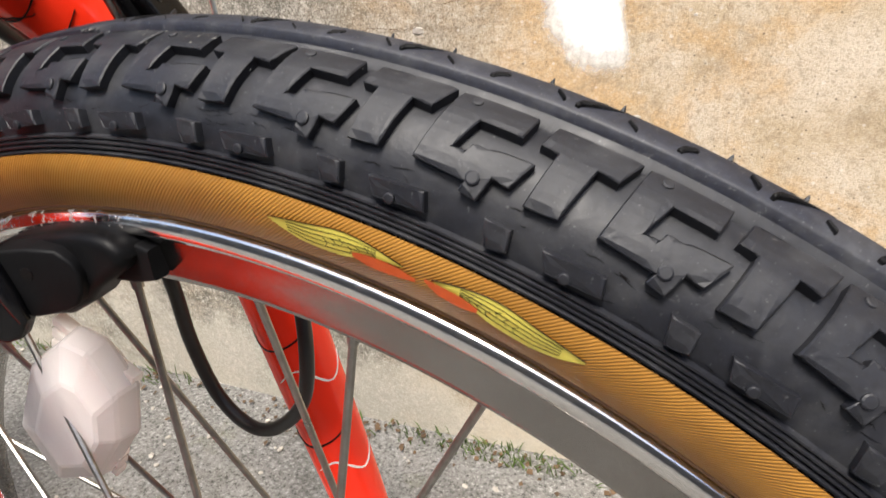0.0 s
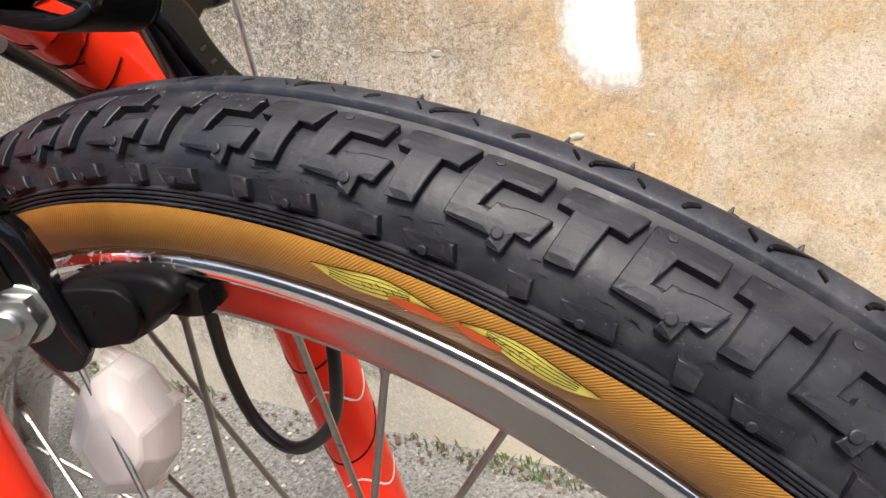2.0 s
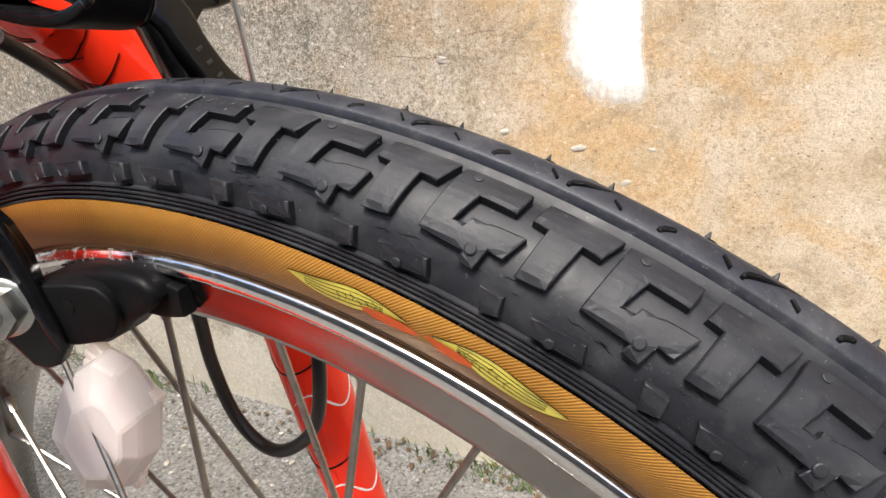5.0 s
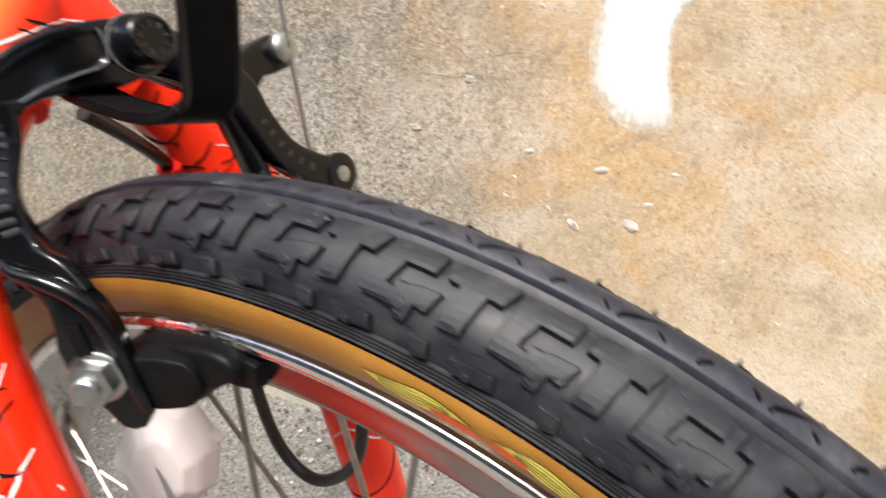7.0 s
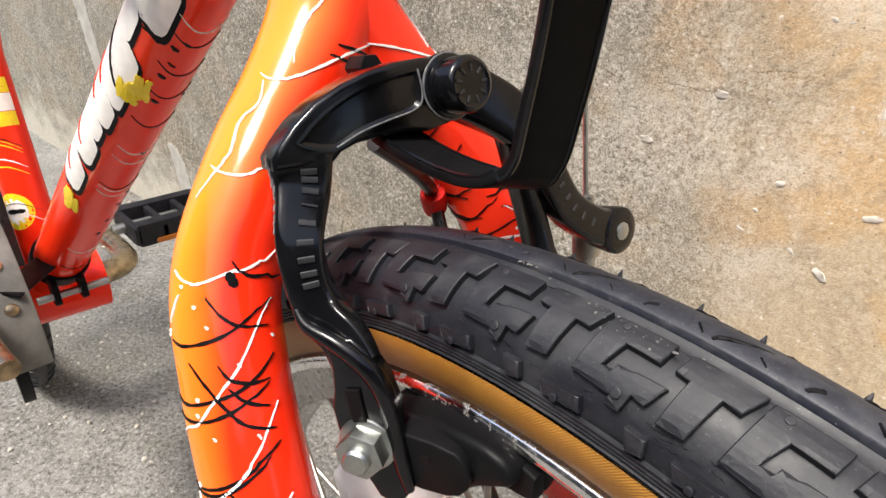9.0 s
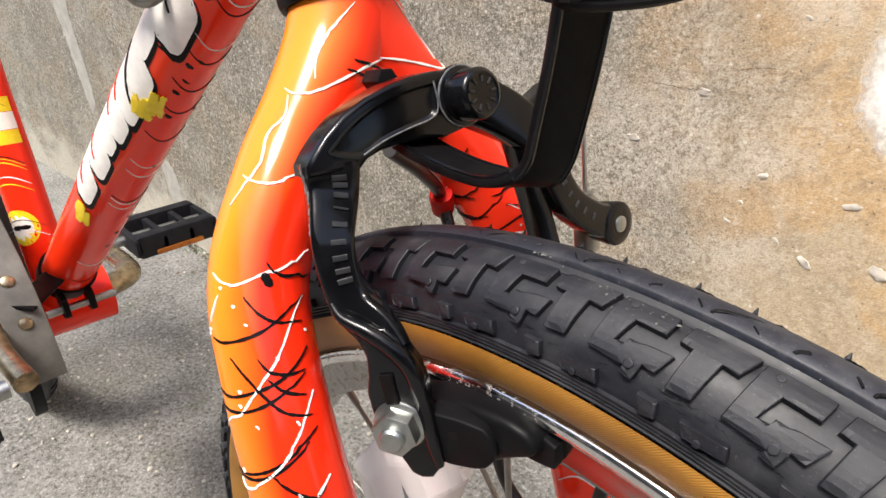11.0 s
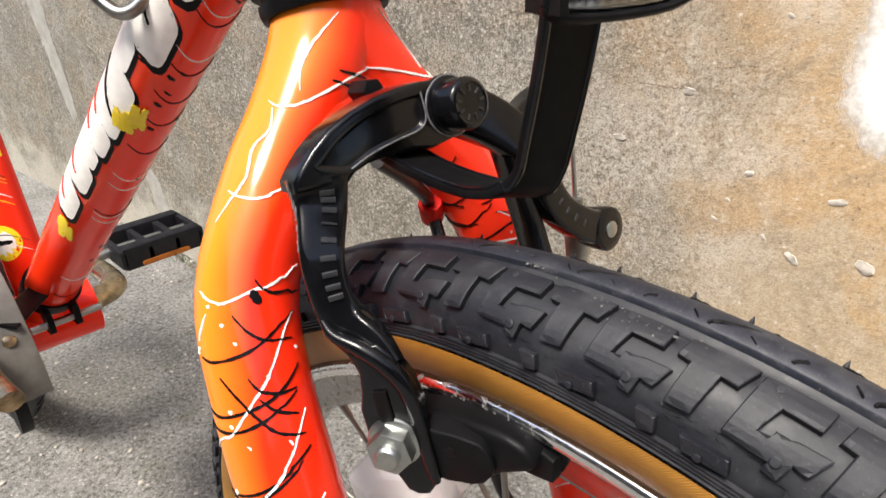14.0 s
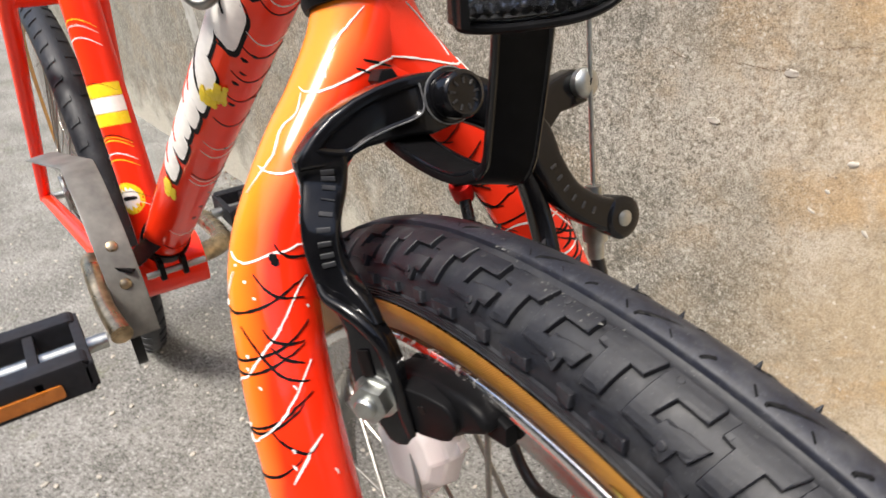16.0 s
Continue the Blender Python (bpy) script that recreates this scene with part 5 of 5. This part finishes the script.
            v.co = o + d - a.normalized() * (0.14 * d.dot(a.normalized()) + 0.0014)
    part("reflector_stay", bar([o - nrm * 0.003, (-0.0165, 0.0015, 0.5680)], 0.010, 0.004, (0, 0, 1)), PLASTIC, bracket)


build_reflector()


def build_spoke_reflector():
    """A faceted milky block clipped on the spokes."""
    edge = [(-0.088, 0.389), (-0.066, 0.404), (-0.055, 0.402), (-0.047, 0.388), (-0.053, 0.368), (-0.073, 0.344), (-0.098, 0.334), (-0.109, 0.357)]
    cx, cz = sum(x for x, _ in edge) / 8, sum(z for _, z in edge) / 8
    bm = bmesh.new()
    rings = []
    for y, k, sx in ((-0.0075, 0.55, 0.004), (-0.0030, 0.92, 0.0), (0.0040, 1.0, 0.0), (0.0110, 0.62, 0.0)):
        rings.append([bm.verts.new((cx + sx + (x - cx) * k, y, cz + (z - cz) * k)) for x, z in edge])
    for a, b in zip(rings, rings[1:]):
        for j in range(8):
            bm.faces.new((a[j - 1], a[j], b[j], b[j - 1]))
    bm.faces.new(rings[0]), bm.faces.new(rings[-1])
    bmesh.ops.bevel(bm, geom=list(bm.edges), offset=0.0008, segments=1, affect="EDGES")
    body = part("spoke_reflector", bm, MILKY, bike, "milky white plastic spoke reflector", smooth=False)
    core = bmesh.new()
    b = Vector((0.46, 0, 0.89)).normalized()
    a = b.cross(Vector((0, 1, 0)))
    for k in range(11):
        q = Vector((cx, 0.004, cz)) + b * (-0.024 + 0.005 * k)
        bar([q - a * 0.016, q + a * 0.016], 0.0036, 0.004, (0, 1, 0), core)
    tagged(part("prism_core", core, WHITE, body), kind="stuff")


build_spoke_reflector()


def build_drive():
    cross = Vector((0.05, 1, 0)).normalized()
    ring = BB - cross * 0.042
    part("chainring", lathe([(-0.0015, 0.02), (-0.0015, 0.072), (0.0015, 0.072), (0.0015, 0.02)], ring, cross, 48), GUARD, bike)
    part("chain", lathe([(-0.004, 0.070), (-0.004, 0.079), (0.004, 0.079), (0.004, 0.070)], ring, cross, 60), PAD, bike, "dark oily chain")
    # guard: a curved band over the ring
    pts = [ring + Vector((0.0, 0.0, 0)) + Vector((0.118 * math.cos(radians(a)), 0, 0.118 * math.sin(radians(a)))) for a in range(4, 84, 5)]
    pts += [pts[-1] + Vector((-0.05 * k, -0.010 * k, -0.008 * k)) for k in (1, 2)]
    guard = part("chain_guard", bar(pts, 0.024, 0.0016, [(p - ring).normalized() for p in pts]), GUARD, bike, "scuffed grey chain guard with copper rivets")
    for a in (38, 24):
        p = ring + Vector((0.1188 * math.cos(radians(a)), 0.0, 0.1188 * math.sin(radians(a))))
        part("rivet", lathe([(0, 0.0042), (0.0012, 0.0036), (0.0018, 0.002)], p, p - ring, 14), BRONZE, guard)
    part("guard_bracket", bar([BB + Vector((0.045, 0.0, 0.05)), ring + Vector((0.105, 0, 0.058))], 0.016, 0.002, (0.5, 0, 1)), PLASTIC, bike)
    cr = smooth_path([BB - cross * 0.03, BB - cross * 0.050 + Vector((0.008, 0, 0.006)), (-0.440, -0.0770, 0.325), (-0.400, -0.0800, 0.338), (-0.355, -0.0820, 0.330), (-0.318, -0.0790, 0.324)], 6)
    part("crank", tube(cr, [0.0068 - 0.0006 * math.sin(k / 3) for k in range(len(cr))], 18), BRONZE, bike, "worn one-piece steel crank")
    cl = smooth_path([BB + cross * 0.03, BB + cross * 0.056 + Vector((-0.012, 0, 0)), BB + cross * 0.068 + Vector((-0.06, 0, -0.012)), BB + cross * 0.070 + Vector((-0.130, 0, -0.02))], 6)
    part("crank", tube(cl, 0.0095, 18), BRONZE, bike, "worn one-piece steel crank")
    build_pedal(Vector((-0.316, -0.088, 0.326)), -1)
    build_pedal(BB + cross * 0.078 + Vector((-0.120, 0, -0.015)), 1)
    # clamp at the foot of the down tube
    ax = (Vector((-0.470, -0.0247, 0.2981)) - Vector((-0.150, 0.0185, 0.5815))).normalized()
    clamp = part("tube_clamp", lathe([(-0.007, 0.0178), (-0.007, 0.0195), (0.007, 0.0195), (0.007, 0.0178)], Vector((-0.470, -0.0247, 0.2981)) - ax * 0.046, ax, 32), PLASTIC, bike)
    q = Vector((-0.470, -0.0247, 0.2981)) - ax * 0.046 + Vector((0.018, -0.002, -0.020))
    part("clamp_bolt", tube([q + Vector((0, -0.022, 0)), q + Vector((0, 0.026, 0))], 0.0028, 12), STEEL, clamp)
    for y in (-0.008, 0.010):
        part("clamp_ear", prism(rounded(0.014, 0.018, 0.004), (1, 0, 0), (0, 0, 1), q + Vector((0, y, 0.003)), 0.004), PLASTIC, clamp)


def build_pedal(p, s):
    """A black block pedal with amber reflectors, reaching out along y."""
    ped = part("pedal", tube([p, p + Vector((0, s * 0.10, 0))], 0.0055, 12), STEEL, bike, "black plastic pedal with amber reflectors")
    for dx in (-0.026, 0.026):
        part("tread_rail", prism(rounded(0.085, 0.024, 0.004), (0, 1, 0), (0, 0, 1), p + Vector((dx - 0.007, s * 0.056, 0)), 0.014, 0.002), PEDAL, ped)
        part("amber_reflector", prism(rounded(0.050, 0.009 if s < 0 else 0.005, 0.002), (0, 1, 0), (0, 0, 1), p + Vector((dx + (0.0065 if dx > 0 else -0.0085), s * 0.056, -0.0035 if s < 0 else -0.0085)), 0.002), AMBER, ped)
    for y in (0.015, 0.042, 0.070, 0.096):
        part("cross_bar", prism(rounded(0.066, 0.020, 0.003), (1, 0, 0), (0, 0, 1), p + Vector((0, s * y + 0.003, 0)), 0.006, 0.001), PEDAL, ped)


build_drive()


def on_sidewall(deg, r, lift=0.0003):
    """A point on the near sidewall at an angle round the axle and a radius."""
    y = float(np.interp(r, [0.2086, 0.2108, 0.2140, 0.2175, 0.2198, 0.2216], [-0.0127, -0.0143, -0.0160, -0.0171, -0.01735, -0.0172]))
    a = radians(deg)
    return AXLE + Vector((r * math.cos(a), y - lift, r * math.sin(a)))


def sidewall_patch(name, rows, material, lift=0.0003, parent=None):
    """A printed strip between two radii: rows of (degrees, low radius, high radius)."""
    bm = bmesh.new()
    last = None
    for q in smooth_path(rows, 5):
        row = [bm.verts.new(on_sidewall(q[0], q[1] + (q[2] - q[1]) * j / 4, lift)) for j in range(5)]
        if last:
            for j in range(4):
                bm.faces.new((last[j], last[j + 1], row[j + 1], row[j]))
        last = row
    return part(name, bm, material, parent or tyre)


def build_wings():
    """A faded winged badge printed on the tan sidewall."""
    spans = [(0.0, 0.2166, 0.2170), (1.0, 0.2146, 0.2175), (2.2, 0.2134, 0.2181), (3.6, 0.2136, 0.2190), (4.6, 0.2146, 0.2190), (5.6, 0.2162, 0.2184), (6.9, 0.2168, 0.2172)]
    left = sidewall_patch("wing_print", [(81.54 - d, lo, hi) for d, lo, hi in spans], YELLOW)
    right = sidewall_patch("wing_print", [(66.4 + d * 0.985, lo - 0.0002, hi) for d, lo, hi in spans][::-1], YELLOW)
    for w, base, sgn in ((left, 81.54, -1), (right, 66.4, 1)):
        for k in range(4):
            t = (k + 1) / 5
            pts = [(base + sgn * d, lo + (hi - lo) * t) for d, lo, hi in spans[1:6]]
            bm = tube([on_sidewall(a, r, 0.00033) for a, r in smooth_path(pts, 4)], 0.00006, 5)
            part("feather_line", bm, BLACKMARK, w)
        for k in range(7):
            d = 3.0 + 0.42 * k
            r0 = 0.2146 + 0.00055 * (k % 3) + 0.0001 * k
            part("feather_line", tube([on_sidewall(base + sgn * d, r0, 0.00033), on_sidewall(base + sgn * (d + 0.12), r0 + 0.0009, 0.00033), on_sidewall(base + sgn * (d - 0.1), r0 + 0.0016, 0.00033)], 0.00006, 5), BLACKMARK, w)
        edge = [(base + sgn * d, hi) for d, lo, hi in spans]
        part("wing_outline", tube([on_sidewall(a, r, 0.0004) for a, r in smooth_path(edge, 4)], 0.00009, 5), BLACKMARK, w)
    sidewall_patch("badge_print", [(77.1, 0.2148, 0.2158), (76.3, 0.2140, 0.2164), (75.2, 0.2142, 0.2166), (74.0, 0.2150, 0.2158)], ORANGE, 0.00055)
    sidewall_patch("badge_print", [(73.6, 0.2162, 0.2168), (72.9, 0.2146, 0.2168), (71.9, 0.2142, 0.2166), (71.1, 0.2148, 0.2158)], ORANGE, 0.00055)


build_wings()


def build_grass():
    """Thin grass and litter in the joint at the foot of the wall."""
    rng = random.Random(21)
    bm = bmesh.new()
    for x0, n, spread, tall in ((-0.09, 240, 0.07, 0.020), (-0.62, 160, 0.08, 0.020), (-0.80, 60, 0.1, 0.015), (-1.05, 80, 0.15, 0.015), (0.2, 60, 0.2, 0.015)):
        for k in range(n):
            x = rng.gauss(x0, spread)
            p = wall_point(x, 0.0, rng.uniform(0.002, 0.03))
            h, a = tall * rng.uniform(0.3, 1.0), rng.uniform(0, 6.28)
            s = Vector((math.cos(a), math.sin(a), 0)) * 0.0009
            tip = p + Vector((rng.uniform(-1, 1), rng.uniform(-1, 0.2), 0)) * h * 0.8 + Vector((0, 0, h))
            mid = p.lerp(tip, 0.5) + Vector((0, 0, h * 0.15))
            v = [bm.verts.new(q) for q in (p - s, p + s, mid + s * 0.8, mid - s * 0.8, tip)]
            bm.faces.new((v[0], v[1], v[2], v[3])), bm.faces.new((v[3], v[2], v[4]))
    tagged(finish("grass", bm, GRASS), "sparse green grass in the joint below the wall", "grass", kind="stuff")
    bm = bmesh.new()
    for k in range(420):
        x = rng.uniform(-1.5, 0.3)
        p = wall_point(x, 0.002, abs(rng.gauss(0, 0.035)) + 0.002)
        r, a = rng.uniform(0.001, 0.005), rng.uniform(0, 6.28)
        vs = [bm.verts.new(p + Vector((math.cos(a + q) * r * rng.uniform(0.5, 1), math.sin(a + q) * r, rng.uniform(0, 0.003)))) for q in (0, 1.5, 3.1, 4.6)]
        bm.faces.new(vs)
    tagged(finish("leaf_litter", bm, LITTER), "brown leaf litter and grit below the wall", "litter", kind="stuff")
    bm = bmesh.new()
    spots = [(-0.096, 0.381, 0.0045), (-0.03, 0.372, 0.0055), (-0.05, 0.317, 0.0065), (0.0, 0.325, 0.0075), (-0.21, 0.392, 0.0055), (-0.155, 0.441, 0.0045), (-0.108, 0.355, 0.0028), (-0.075, 0.33, 0.003), (0.03, 0.375, 0.0032), (0.011, 0.345, 0.004)]
    spots += [(rng.uniform(-0.9, 0.45), rng.uniform(0.02, 0.75), rng.uniform(0.0007, 0.0026)) for k in range(150)]
    for x, z, r in spots:
        m = Matrix.Translation(wall_point(x, z, 0.0)) @ Matrix.Rotation(rng.uniform(-0.6, 0.9), 4, "Y") @ Matrix.Diagonal((r * rng.uniform(0.9, 1.5), r * 0.22, r * rng.uniform(0.5, 0.8), 1))
        got = bmesh.ops.create_icosphere(bm, subdivisions=2, radius=1.0, matrix=m)
        for v in got["verts"]:
            v.co += noise.noise_vector(v.co * 300) * r * 0.25
    tagged(finish("pebbles", bm, STONE), "pale pebbles set in the wall's concrete", "pebbles", kind="stuff")
    bm = bmesh.new()
    for k in range(900):
        x, y = rng.uniform(-1.4, 0.2), rng.uniform(-0.5, 0.36)
        r = rng.uniform(0.0008, 0.0035)
        m = Matrix.Translation((x, y, 0.0005)) @ Matrix.Rotation(rng.uniform(0, 3), 4, "Z") @ Matrix.Diagonal((r * rng.uniform(0.8, 1.6), r, r * 0.6, 1))
        bmesh.ops.create_icosphere(bm, subdivisions=1, radius=1.0, matrix=m)
    tagged(finish("gravel_grains", bm, STONE, smooth=False), "loose pale grit on the concrete ground", "gravel", kind="stuff")


build_grass()


def build_noodle():
    """The rear brake's bent steel pipe and cable beside the down tube."""
    pipe = smooth_path([(-0.2290, -0.0260, 0.566), (-0.2199, -0.0200, 0.5500), (-0.2133, -0.0185, 0.5411), (-0.2031, -0.0140, 0.5342), (-0.1983, -0.0063, 0.5391), (-0.1970, 0.0005, 0.5500), (-0.1960, 0.0060, 0.575)], 6)
    part("brake_pipe", tube(pipe, 0.0026, 14), SPOKE, bike, "bent grey steel cable pipe")
    part("pipe_collar", tube([(-0.2225, -0.0216, 0.5540), (-0.2165, -0.0190, 0.5452)], 0.0042, 16), PLASTIC, bike)
    cable = smooth_path([(-0.2500, -0.0420, 0.556), (-0.2318, -0.0295, 0.5480), (-0.2187, -0.0200, 0.5440), (-0.2050, -0.0060, 0.5425), (-0.1960, 0.0040, 0.555)], 6)
    part("rear_cable", tube(cable, 0.0022, 12), CABLE, bike)


build_noodle()


def build_mud():
    """Flakes of dried mud and scuffs on the crown of the tyre."""
    rng = random.Random(31)
    bm = bmesh.new()
    for u0, w0, su, sw, n in ((-1.02, 0.4, 0.10, 1.0, 90), (-0.35, -6.5, 0.15, 1.5, 14), (0.15, -5.5, 0.2, 1.0, 14), (2.25, 4.5, 0.10, 0.9, 40), (1.0, -1.0, 1.6, 6.0, 60), (-2.5, -1.0, 1.2, 6.0, 60)):
        for k in range(n):
            u, w = rng.gauss(u0, su), rng.gauss(w0, sw)
            r = rng.uniform(0.08, 0.42) * (1.0 if n != 60 else 0.35)
            top = -0.0010 if w > 0 else (0.00015 if w < -4 else -0.0009)
            vs = [bm.verts.new(AXLE + on_tyre(u + 0.034 * r * math.cos(a) * rng.uniform(0.5, 1.2), w + r * math.sin(a) * rng.uniform(0.5, 1.2), top)) for a in (0, 1.1, 2.2, 3.3, 4.4, 5.4)]
            bm.faces.new(vs)
    tagged(part("dried_mud", bm, PEWTER, tyre, "grey flakes of dried mud"), kind="stuff")


build_mud()


def build_rubber_cracks():
    """Fine age cracks in the rubber between the blocks and along the ribs of the sidewall."""
    rng = random.Random(77)
    bm = bmesh.new()
    for k in range(110):
        u = rng.uniform(-3.5, 6.0)
        w = rng.choice((-19.6, -20.6, -21.4, -22.0, -26.6, -3.2)) + rng.uniform(-0.6, 0.6)
        n = rng.randint(4, 9)
        step = rng.uniform(0.012, 0.030)
        last = None
        for i in range(n):
            h = rng.uniform(0.03, 0.12) * math.sin(math.pi * (i + 0.5) / n)
            row = [bm.verts.new(AXLE + on_tyre(u, w - h, -0.00178)), bm.verts.new(AXLE + on_tyre(u, w + h, -0.00178))]
            if last:
                bm.faces.new((last[0], last[1], row[1], row[0]))
            last = row
            u += step
            w += rng.uniform(-0.35, 0.35)
    tagged(part("rubber_cracks", bm, BLACKMARK, tyre, "fine dark age cracks in the rubber"), kind="stuff")


build_rubber_cracks()
